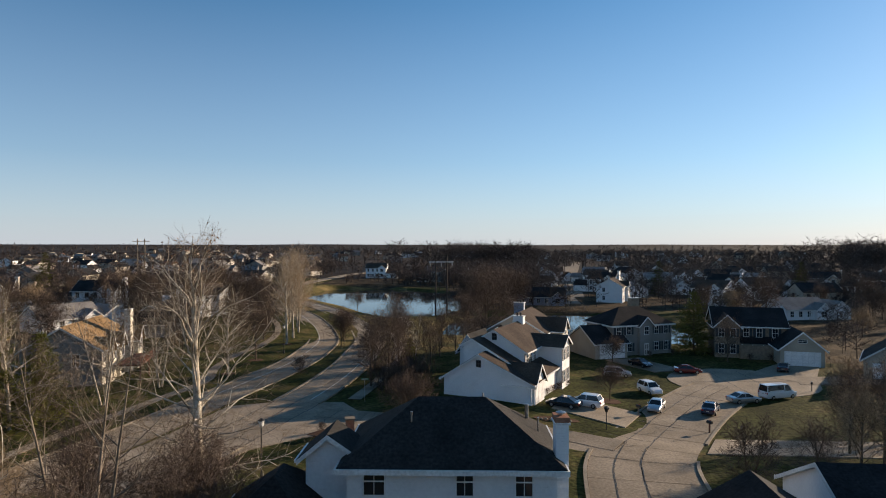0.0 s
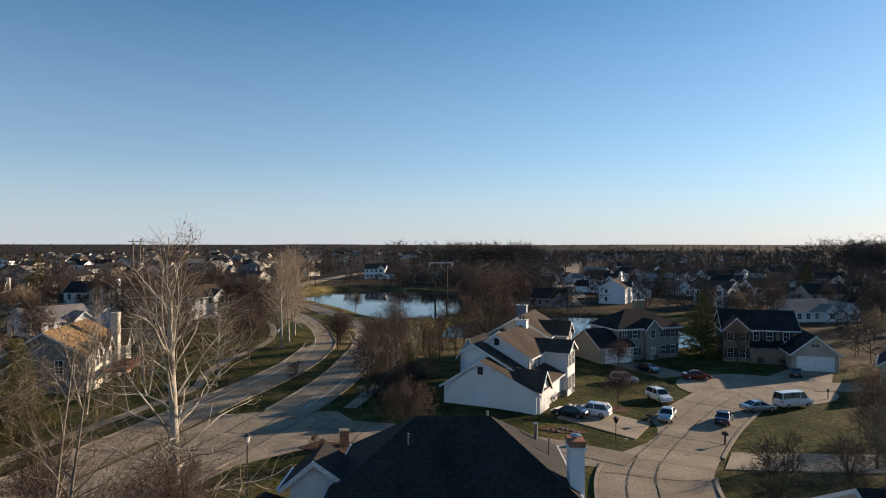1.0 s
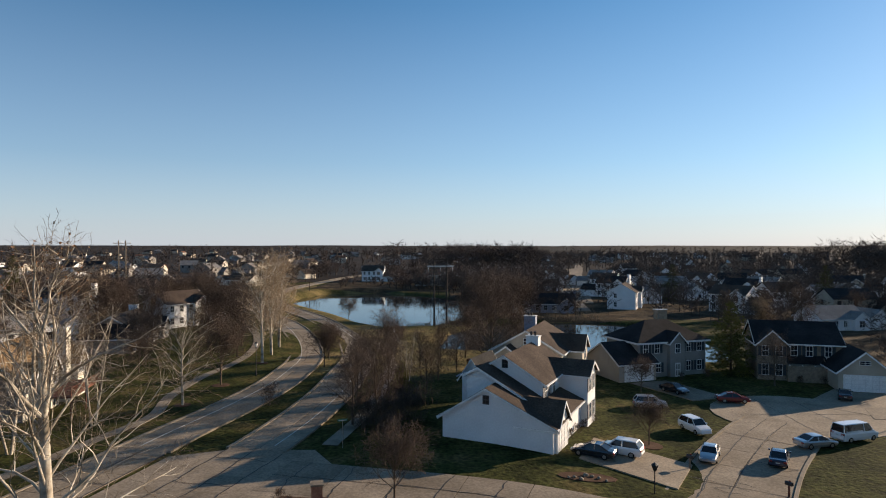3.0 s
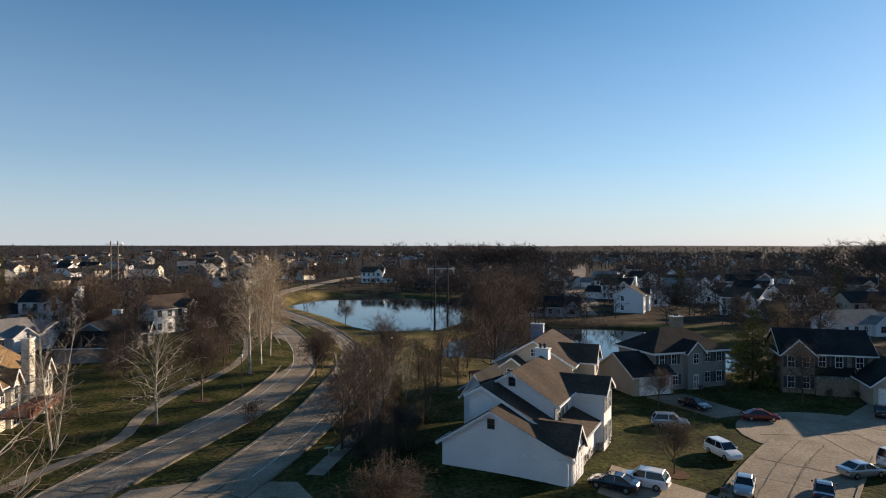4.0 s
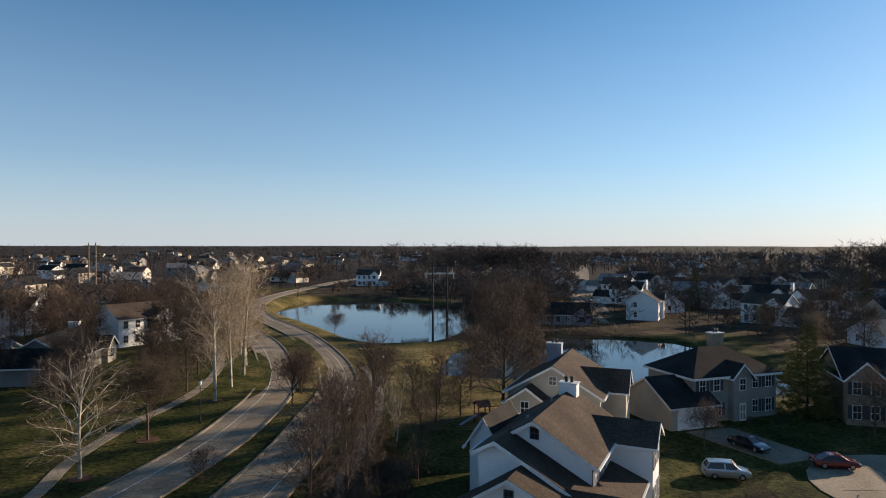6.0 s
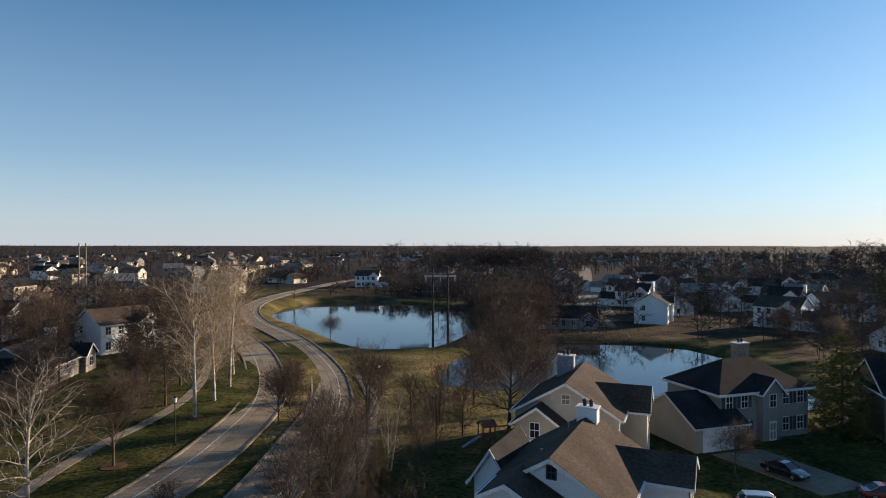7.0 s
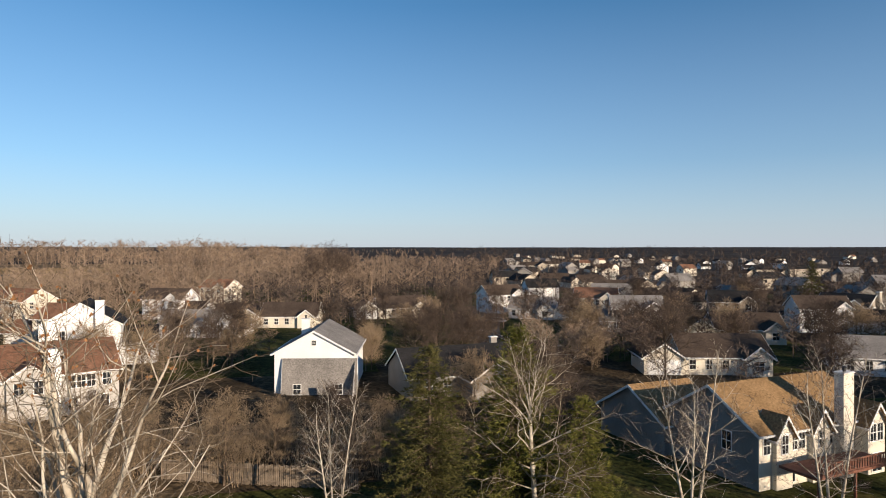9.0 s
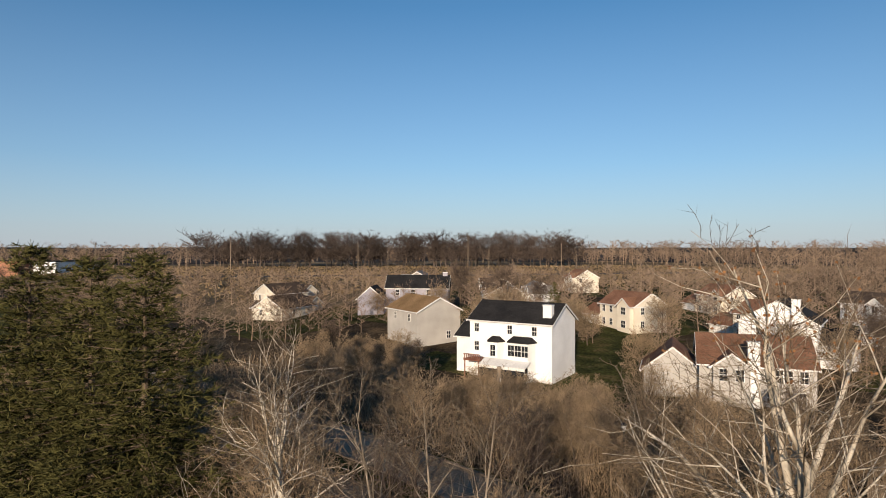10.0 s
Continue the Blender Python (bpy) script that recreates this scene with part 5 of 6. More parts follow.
def ring_spots(seed, n, r0, r1, a0, a1, lo=6, hi=13):
    """Spots in a sector round the flight path, thinning with distance; angles clockwise from +y."""
    rnd = random.Random(seed)
    out = []
    while len(out) < n:
        r = r0 * (r1 / r0) ** rnd.random()
        a = radians(rnd.uniform(a0, a1))
        x, y = r * math.sin(a), 35 + r * math.cos(a)
        if free(x, y, 5) and not (x < -60 and y < -60 and 205 < r < 560):
            out.append((x, y, rnd.uniform(lo, hi)))
    return out


far_woods(1, ring_spots(1, 4000, 190, 3400, -80, 45), M_DARKWOODS, "far_woods", "bare brown winter woods among distant houses out to the skyline", 64)
far_woods(10, ring_spots(10, 2400, 190, 2600, -178, -80), M_LITWOODS, "far_woods", "bare ochre-brown winter woods beyond the western streets", 64)
far_woods(2, ring_spots(2, 420, 240, 700, -4, 40, 8, 14), M_DARKWOODS, "far_woods", "taller bare woods on a low rise beyond the ponds")
far_woods(6, ring_spots(6, 150, 150, 240, -95, -40, 6, 10), M_DARKWOODS, "far_woods", "bare brown garden trees among the western houses", 150)
far_woods(7, ring_spots(7, 110, 150, 260, 2, 45, 6, 11), M_DARKWOODS, "far_woods", "bare brown trees among houses beyond the pond", 150)
far_woods(8, ring_spots(8, 120, 130, 240, -130, -95, 6, 10), M_LITWOODS, "far_woods", "bare brown garden trees on the south-western streets", 150)
far_woods(9, ring_spots(9, 170, 120, 240, -168, -125, 5, 10), M_LITWOODS, "far_woods", "bare brown trees on rough ground before the fields", 150)
far_woods(3, ring_spots(3, 1300, 235, 800, -122, -72, 7, 13), M_LITWOODS, "far_woods", "bare brown woods beyond the western streets")
far_woods(34, ring_spots(34, 1700, 300, 1400, -2, 50, 7, 13), M_DARKWOODS, "far_woods", "dark bare woods among houses on the eastern rise", 60)
belt = random.Random(12)
line_a = [(-208 - 1.9 * k + belt.uniform(-12, 12), -452 + 1.45 * k + belt.uniform(-12, 12), belt.uniform(22, 33)) for k in range(130)]
far_woods(4, line_a, M_DARKWOODS, "far_woods", "line of tall bare trees behind a highway", 420, 0.45)
far_woods(31, ring_spots(31, 480, 380, 1000, -178, -88, 17, 26), M_LITWOODS, "far_woods", "scattered taller bare trees along the south-western skyline", 110, 0.5)
far_woods(32, ring_spots(32, 330, 700, 1800, -75, 48, 13, 21), M_DARKWOODS, "far_woods", "scattered taller bare trees along the northern skyline", 50, 0.5)
rough_land = []
while len(rough_land) < 420:
    a_, r_ = radians(belt.uniform(192, 262)), belt.uniform(205, 345)
    p_ = (r_ * math.sin(a_), 40 + r_ * math.cos(a_))
    if free(p_[0], p_[1], 4):
        rough_land.append((*p_, belt.uniform(4, 9)))
far_woods(33, rough_land, M_LITWOODS, "far_woods", "ochre-brown bare trees on rough land before the highway", 130, 0.5)
hills = [(8 + belt.gauss(0, 26), 470 + belt.gauss(0, 18), belt.uniform(17, 24)) for k in range(44)] + [(262 + belt.gauss(0, 26), 395 + belt.gauss(0, 22), belt.uniform(19, 26)) for k in range(50)]
far_woods(5, hills, M_DARKWOODS, "far_woods", "tall bare woods standing above the skyline", 320, 0.5)

def yard_spots(seed, n, x0, x1, y0, y1, lo, hi, r=3.0):
    rnd = random.Random(seed)
    out = []
    while len(out) < n:
        x, y = rnd.uniform(x0, x1), rnd.uniform(y0, y1)
        if free(x, y, r):
            out.append((x, y, rnd.uniform(lo, hi)))
    return out


far_woods(21, yard_spots(21, 150, -185, -62, 95, 240, 6, 10), M_DARKWOODS, "garden_trees", "bare brown garden trees packed between western houses", 230)
bank = random.Random(51)
banks = [(bank.uniform(-52, 12), bank.uniform(289, 322), bank.uniform(3.5, 8)) for k in range(150)] + [(bank.uniform(5, 26), bank.uniform(190, 280), bank.uniform(7, 12)) for k in range(70)]
far_woods(52, [b for b in banks if inside_depth(POND_A, b[0], b[1]) < -4 and not (-54 < b[0] < -30 and b[2] > 4.5)], M_DARKWOODS, "woods", "dark bare brush and trees along the far bank of the pond", 150, 0.5)
far_woods(25, yard_spots(25, 60, -95, 40, 306, 420, 7, 11), M_DARKWOODS, "woods", "bare brown trees round houses on the far bank", 200)
far_woods(22, yard_spots(22, 70, -4, 52, 187, 330, 8, 13), M_DARKWOODS, "woods", "dense dark bare woods on the far shore of the pond", 260)
far_woods(23, yard_spots(23, 110, 58, 200, 150, 330, 6, 11), M_DARKWOODS, "garden_trees", "bare brown trees between houses on the rising street", 230)
far_woods(26, yard_spots(26, 46, 66, 130, 104, 196, 5, 9), M_DARKWOODS, "garden_trees", "bare brown trees on gardens east of the pond", 260)
far_woods(27, yard_spots(27, 40, -118, -90, 84, 112, 4, 8, 2.5), M_LITWOODS, "garden_trees", "bare brown trees beside the parked cars", 260)
far_woods(24, yard_spots(24, 60, -190, -92, -60, 95, 5, 8), M_LITWOODS, "garden_trees", "bare brown garden trees along the western street", 230)

# ---- far houses, copied ----
rng = random.Random(9)
spots = []
while len(spots) < 250:
    r = 190 * (1500 / 190) ** rng.random()
    a = radians(rng.uniform(-72, 42))
    x, y = r * math.sin(a), 35 + r * math.cos(a)
    if free(x, y, 8) and not (-115 < x < 36 and y < 365) and all((x - p) ** 2 + (y - q) ** 2 > 20 ** 2 for p, q in spots):
        spots.append((x, y))
        m = pose(x, y, ground_z(x, y), 0, 0, rng.choice((0, 90, 180, 270)) + rng.uniform(-25, 25))
        if len(spots) <= len(FAR):
            FAR[len(spots) - 1].matrix_basis = m
        else:
            copy_thing(FAR[rng.choice((0, 2, 3, 3, 5, 5, 6) if x < -10 else (0, 1, 1, 4, 4, 5))], m)

# ---- houses on the western streets ----
hg = house("white-sided gabled house with a pale grey shingle roof and sunroom", -84.3, 41.2, 80)
volume(hg, 0.6, 10.8, 0, 13, 5.2, 8.0, "v", M_WHITE, M_RGREY)
volume(hg, 2.0, 11.0, -5.0, 0.0, 3.0, 4.4, "u", M_WHITE, M_RGREY, "salt", 0.95)
chimney(hg, 3.0, 9.0, 5, 8.6, 1.1, 0.9, M_WHITE)
for k in (4.5, 9.5):
    window(hg, "S", -5.0, k, 1.6, 0.9, 1.2)
window(hg, "S", 0.0, 5.7, 6.5, 0.5, 0.6)

hr = house("beige-sided ranch house with a russet shingle roof and white chimney", -75.2, 13.0, 116)
volume(hr, 0, 12.5, 0, 10.5, 4.8, 7.7, "u", M_PALE, M_RRED)
volume(hr, 1.5, 5.5, -1.0, 3.0, 4.8, 6.2, "v", M_PALE, M_RRED)
volume(hr, -6.5, 0.5, 2.0, 11.0, 3.4, 6.2, "v", M_PALE, M_RRED)
chimney(hr, 5.9, -0.45, -1, 7.6, 1.3, 0.8, M_TRIM)
for k in (2.6, 4.4, 7.6, 8.6, 9.6, 11.2):
    window(hr, "S", -1.0 if k < 5.5 else 0.0, k, 3.7, 0.85, 1.4)
for k in (7.8, 11.0):
    window(hr, "S", 0.0, k, 1.2, 0.85, 1.4)

ho = house("white gabled two-storey house with a tall white chimney", -104.5, 6.5, 100)
ho.location.z = 1.2
volume(ho, 0, 11, 0, 9.5, 6.0, 9.3, "v", M_WHITE, M_RDARK)
volume(ho, 11, 16, 2, 9, 2.8, 4.9, "u", M_WHITE, M_RDARK)
chimney(ho, 8.2, -0.45, -1, 9.6, 1.2, 0.85, M_WHITE)
window(ho, "S", 0, 3.0, 4.4, 0.9, 1.4)
window(ho, "S", 0, 5.2, 1.6, 1.6, 1.4)

hv = house("bright white tall house with a charcoal roof and bay windows", -67.6, -18.0, 103)
hv.location.z = 0.1
volume(hv, 0, 13.0, 0, 8.6, 8.2, 10.6, "u", M_WHITE, M_RDARK)
volume(hv, -3.2, 0, 1.5, 8.0, 5.4, 7.4, "u", M_WHITE, M_RDARK)
chimney(hv, 11.9, 1.4, 7.5, 10.6, 1.3, 0.9, M_WHITE)
for u0, u1, v0, z0, z1 in ((3.2, 5.6, -1.0, 2.6, 5.2), (6.6, 10.6, -1.5, -0.5, 5.4)):
    bay = part("bay", Mb().add([(u0, 0, z0), (u0 + 0.5, v0, z0), (u1 - 0.5, v0, z0), (u1, 0, z0), (u0, 0, z1), (u0 + 0.5, v0, z1), (u1 - 0.5, v0, z1), (u1, 0, z1)],
                               [(0, 1, 5, 4), (1, 2, 6, 5), (2, 3, 7, 6), (3, 0, 4, 7), (4, 5, 6, 7), (3, 2, 1, 0)]), M_WHITE, hv)
    o = 0.25
    part("bay_roof", Mb().add([(u0 - o, -0.01, z1), (u0 + 0.4, v0 - o, z1), (u1 - 0.4, v0 - o, z1), (u1 + o, -0.01, z1), (u0 - o, -0.01, z1 + 0.12), (u0 + 0.4, v0 - o, z1 + 0.12), (u1 - 0.4, v0 - o, z1 + 0.12), (u1 + o, -0.01, z1 + 0.12), (u0 + 0.6, -0.01, z1 + 0.75), (u1 - 0.6, -0.01, z1 + 0.75)],
                              [(0, 1, 5, 4), (1, 2, 6, 5), (2, 3, 7, 6), (4, 5, 8), (5, 6, 9, 8), (6, 7, 9), (3, 2, 1, 0), (0, 4, 8, 9, 7, 3)]), M_RDARK, bay)
for k in (1.2, 6.6, 10.4):
    window(hv, "S", 0, k, 7.0, 0.7, 1.2)
window(hv, "S", 0, 1.2, 4.3, 0.7, 1.3)
for k in (7.55, 8.6, 9.65):
    window(hv, "S", -1.5, k, 4.3, 0.95, 1.5)
    window(hv, "S", -1.5, k, 1.2, 0.95, 1.8)
window(hv, "S", -1.0, 4.4, 4.0, 0.8, 1.6)
deck = part("deck", Mb().box(0.4, 3.1, -2.6, -0.05, 2.5, 2.7), M_DECK, hv, "red-brown timber deck")
for k in (0.6, 2.9):
    part("post", Mb().box(k - 0.07, k + 0.07, -2.55, -2.41, -0.5, 2.5), M_DECK, deck)
part("railing", Mb().lattice([0.4 + 0.15 * k for k in range(19)], [2.75, 2.83, 3.4, 3.5], [(i, 1) for i in range(0, 18, 2)], -2.58, -2.53), M_DECK, deck)
sunroom = part("sunroom", Mb().lattice([3.4 + 1.0 * k for k in range(8)], [-0.4, -0.1, 1.9, 2.2], [(i, 1) for i in range(7)], -3.2, -3.1), M_TRIM, hv, "white-framed glass sunroom")
part("pane", Mb().box(3.42, 10.38, -3.16, -3.14, -0.1, 1.9), M_GLASS, sunroom)
part("sunroom_roof", Mb().prism([(-3.3, 2.2), (-1.4, 2.9), (-1.4, 3.0), (-3.3, 2.3)], "u", 3.3, 10.5), M_TRIM, hv)

hx = house("beige gabled house with a tan shingle roof", -76.9, -40.2, 168)
hx.location.z = 0.8
volume(hx, 0, 9.5, 0, 12, 6.2, 8.6, "v", M_PALE, M_RTAN)
for k in (3.0, 8.5):
    window(hx, "W", 0, k, 4.9, 0.9, 1.3)
window(hx, "S", 0, 6.8, 1.6, 0.9, 1.3)
hz = house("low grey ranch house with a dark grey shingle roof", -83, 66.5, 98)
volume(hz, -9, 9, -5, 5, 2.8, 5.6, "u", M_GREY, M_RDARK)
volume(hz, -2, 4, -8.5, 0, 2.7, 4.6, "v", M_GREY, M_RDARK)
for k in (-6.5, -4.0, 6.5):
    window(hz, "S", -5.0, k, 1.5, 0.9, 1.2)
chimney(hz, 5.0, 1.0, 3.5, 6.4, 0.9, 0.7, M_GREY)
hp = house("slate-grey sided house with a charcoal roof", -101.5, -80.0, 132)
hp.location.z = 3.0
volume(hp, 0, 16, 0, 9, 5.6, 8.6, "u", M_PURPLE, M_RDARK)
volume(hp, -6.5, 0, -4, 5, 3.2, 6.0, "v", M_PURPLE, M_RDARK)
chimney(hp, 15.0, 4.5, 6, 9.4, 1.2, 0.9, M_PURPLE)
for k in (3, 7, 11, 14):
    window(hp, "S", 0, k, 4.4, 1.0, 1.4)

# rear terrace and windows of the tan-roofed house
for k, pl in ((-12.9, 1.2), (-12.0, 1.2), (-10.7, 0.06), (-8.2, 0.06), (-6.6, 0.5), (-4.8, 0.06), (-3.9, 0.06), (-2.3, 0.5), (-0.8, 0.06)):
    window(ht, "N", pl, k, 3.5, 0.7, 1.4)
window(ht, "E", 0.0, -3.0, 3.2, 0.9, 1.5)
for k, pl in ((-12.5, 1.2), (-6.6, 0.5), (-3.4, 0.06)):
    window(ht, "N", pl, k, 1.0, 1.2, 1.5)
deck = part("deck", Mb().box(-9.6, -0.6, 1.3, 4.4, 2.2, 2.4), M_DECK, ht, "red-brown timber deck")
for k in (-9.4, -5.0, -0.9):
    part("post", Mb().box(k - 0.08, k + 0.08, 4.2, 4.36, -0.5, 2.2), M_DECK, deck)
part("railing", Mb().lattice([-9.6 + 0.15 * k for k in range(61)], [2.45, 2.53, 3.2, 3.3], [(i, 1) for i in range(0, 60, 2)], 4.33, 4.39), M_DECK, deck)


# ---- street furniture ----
def street_lamp(x, y, hgt=4.6):
    ob = tagged(new("street_lamp"), "black post-top street lamp with a pale lantern", "street lamp")
    ob.matrix_basis = pose(x, y, ground_z(x, y))
    part("post", Mb().tube([(0, 0, -0.2), (0, 0, 0.5), (0, 0, 0.55), (0, 0, hgt - 0.6)], [0.11, 0.10, 0.06, 0.045], 10), M_BLACK, ob)
    part("lantern", Mb().tube([(0, 0, hgt - 0.6), (0, 0, hgt - 0.5), (0, 0, hgt - 0.08)], [0.07, 0.15, 0.22], 10), M_LAMPGLASS, ob)
    part("lantern_cap", Mb().tube([(0, 0, hgt - 0.08), (0, 0, hgt - 0.02), (0, 0, hgt + 0.12)], [0.26, 0.24, 0.03], 10), M_BLACK, ob)


for x, y in ((-12.9, 49.2), (-26.6, 104.5), (-9.6, 128.0), (-45.5, 20.0)):
    street_lamp(x, y)


def yard_lantern(x, y):
    ob = tagged(new("yard_lantern"), "black yard lantern on a thin post beside the street", "lantern")
    ob.matrix_basis = pose(x, y, ground_z(x, y))
    part("post", Mb().tube([(0, 0, -0.2), (0, 0, 1.75)], [0.05, 0.04], 8), M_BLACK, ob)
    part("lantern", Mb().tube([(0, 0, 1.75), (0, 0, 2.2), (0, 0, 2.21), (0, 0, 2.4)], [0.1, 0.28, 0.3, 0.04], 6), M_BLACK, ob)


yard_lantern(16.6, 65.2)


def mailbox(x, y, rot, mat, label):
    ob = tagged(new("mailbox"), label, "mailbox")
    ob.matrix_basis = pose(x, y, ground_z(x, y), 0, 0, rot)
    part("post", Mb().box(-0.06, 0.06, -0.06, 0.06, -0.2, 1.0), mat, ob)
    prof = [(-0.13, 0), (0.13, 0), (0.13, 0.16)] + [(0.13 * math.cos(k * 0.524), 0.16 + 0.13 * math.sin(k * 0.524)) for k in range(1, 6)] + [(-0.13, 0.16)]
    part("box", Mb().prism([(p, z + 1.0) for p, z in prof], "v", -0.28, 0.28), M_BLACK, ob)
    part("flag", Mb().box(0.135, 0.15, -0.05, 0.12, 1.1, 1.32), M_RED, ob)


mailbox(27.0, 65.8, 30, M_DECK, "black mailbox on a red-brown post at the kerb")
mailbox(21.6, 71.6, 30, M_WOOD, "black mailbox on a wooden post at the kerb")
mailbox(47.4, 84.3, -30, M_WOOD, "black mailbox on a wooden post by the turning circle")

mon = tagged(new("entrance_pillar"), "low brick entrance pillar on a mulched bed", "brick pillar")
mon.matrix_basis = pose(-8.3, 61.2, ground_z(-8.3, 61.2), 0, 0, 15)
part("shaft", Mb().box(-0.38, 0.38, -0.38, 0.38, -0.3, 1.35), M_BRICK, mon)
part("cap", Mb().box(-0.46, 0.46, -0.46, 0.46, 1.35, 1.47), M_CONC2, mon)
flat_piece("mulch_bed", "mulched planting bed between kerbs", [(-12.2, 60.4), (-11, 62.2), (-7, 61.6), (-2, 60.6), (-1.2, 59.4), (-4, 58.4), (-9, 59.0)], M_MULCH, 0.12, "planting bed")
for x, y, s in ((-11.0, 61.3, 0.22), (-10.2, 60.6, 0.18), (-5.0, 60.0, 0.16)):
    brn.put(4, x, y, 40 * x, s)

sg = tagged(new("street_sign"), "street name sign on a thin steel post", "street sign")
sg.matrix_basis = pose(-8.7, 73.3, ground_z(-8.7, 73.3), 0, 0, 20)
part("post", Mb().tube([(0, 0, -0.2), (0, 0, 2.4)], [0.03, 0.03], 6), M_METAL, sg)
part("plate", Mb().box(-0.45, 0.45, -0.012, 0.012, 2.4, 2.62), glossy("sign_green", (0.01, 0.12, 0.05), 0.4), sg)
part("lettering_bar", Mb().box(-0.36, 0.36, -0.018, -0.013, 2.47, 2.55), M_LINE, sg)

# ---- transmission frame by the pond ----
tw = tagged(new("transmission_tower"), "dark two-legged transmission tower with a crossarm", "power pylon")
tw.matrix_basis = pose(-2.65, 175.0, ground_z(-2.65, 175.0), 0, 0, 14)
for s in (-1, 1):
    part("leg", Mb().tube([(s * 1.6, 0, -0.5), (s * 1.6, 0, 16.6)], [0.26, 0.17], 8), M_POLE, tw)
part("crossarm", Mb().box(-3.4, 3.4, -0.12, 0.12, 14.4, 14.75), M_METAL, tw)
part("top_arm", Mb().box(-1.9, 1.9, -0.08, 0.08, 16.2, 16.4), M_POLE, tw)
for s in (-1, 1):
    part("brace", Mb().tube([(-1.6 * s, 0, 9.6), (1.6 * s, 0, 14.2)], [0.09, 0.09], 6), M_POLE, tw)
for u in (-3.1, 0, 3.1):
    part("insulator", Mb().tube([(u, 0, 14.4), (u, 0, 13.9), (u, 0, 13.3)], [0.05, 0.11, 0.05], 7), M_METAL, tw)

def utility_pole(x, y, hh, turn=40, label="weathered wooden utility pole with a crossarm"):
    up = tagged(new("utility_pole"), label, "utility pole")
    up.matrix_basis = pose(x, y, ground_z(x, y), 0, 0, turn)
    part("pole", Mb().tube([(0, 0, -0.5), (0, 0, hh)], [0.28, 0.2], 8), M_WOOD, up)
    part("crossarm", Mb().box(-1.8, 1.8, -0.1, 0.1, hh - 1.2, hh - 0.95), M_WOOD, up)
    for u in (-1.6, 0, 1.6):
        part("insulator", Mb().tube([(u, 0, hh - 0.95), (u, 0, hh - 0.6)], [0.07, 0.04], 6), M_METAL, up)


for x, y in ((-123, 250), (-129, 256)):
    utility_pole(x, y, 20)
row = []
for az, dist, hh in ((195.0, 420, 19), (201.8, 430, 17), (205.3, 440, 21), (216.3, 440, 20), (219.0, 450, 14), (226.3, 430, 25), (228.2, 470, 15), (234.7, 440, 19), (236.0, 470, 12)):
    x, y = dist * math.sin(radians(az)), 46 + dist * math.cos(radians(az))
    utility_pole(x, y, hh, 45)
    if hh > 16:
        row.append((x, y, ground_z(x, y) + hh - 0.6))
for u in (-1.6, 1.6):
    wire = Mb()
    for (x0, y0, z0), (x1, y1, z1) in zip(row, row[1:]):
        wire.tube([(x0 + (x1 - x0) * k / 8 - 0.7 * u, y0 + (y1 - y0) * k / 8 + 0.7 * u, z0 + (z1 - z0) * k / 8 - 2.4 * (1 - (k / 4 - 1) ** 2)) for k in range(9)], [0.035] * 9, 3)
    tagged(new("power_line", wire.mesh("power_line", M_BLACK)), "thin dark power line slung between roadside poles", "power line")
utility_pole(-42.3, 9.6, 8.2, 45, "pale slim wooden pole standing in the brush")


# ---- cars ----
def loft(mb, sections):
    """Rings of equal length joined into a closed skin."""
    n = len(sections[0])
    vs = [p for s in sections for p in s]
    fs = [(i * n + k, i * n + (k + 1) % n, (i + 1) * n + (k + 1) % n, (i + 1) * n + k) for i in range(len(sections) - 1) for k in range(n)]
    fs += [tuple(range(n)), tuple(range(len(vs) - 1, len(vs) - n - 1, -1))]
    return mb.add(vs, fs)


def ring(x, hw, z0, z1, top=0.88):
    """Cross-section of a body: sill, bulging flank, shoulder."""
    return [(x, -hw * 0.92, z0), (x, -hw, z0 + (z1 - z0) * 0.35), (x, -hw * 0.985, z0 + (z1 - z0) * 0.75), (x, -hw * top, z1), (x, 0, z1 + 0.025),
            (x, hw * top, z1), (x, hw * 0.985, z0 + (z1 - z0) * 0.75), (x, hw, z0 + (z1 - z0) * 0.35), (x, hw * 0.92, z0)]


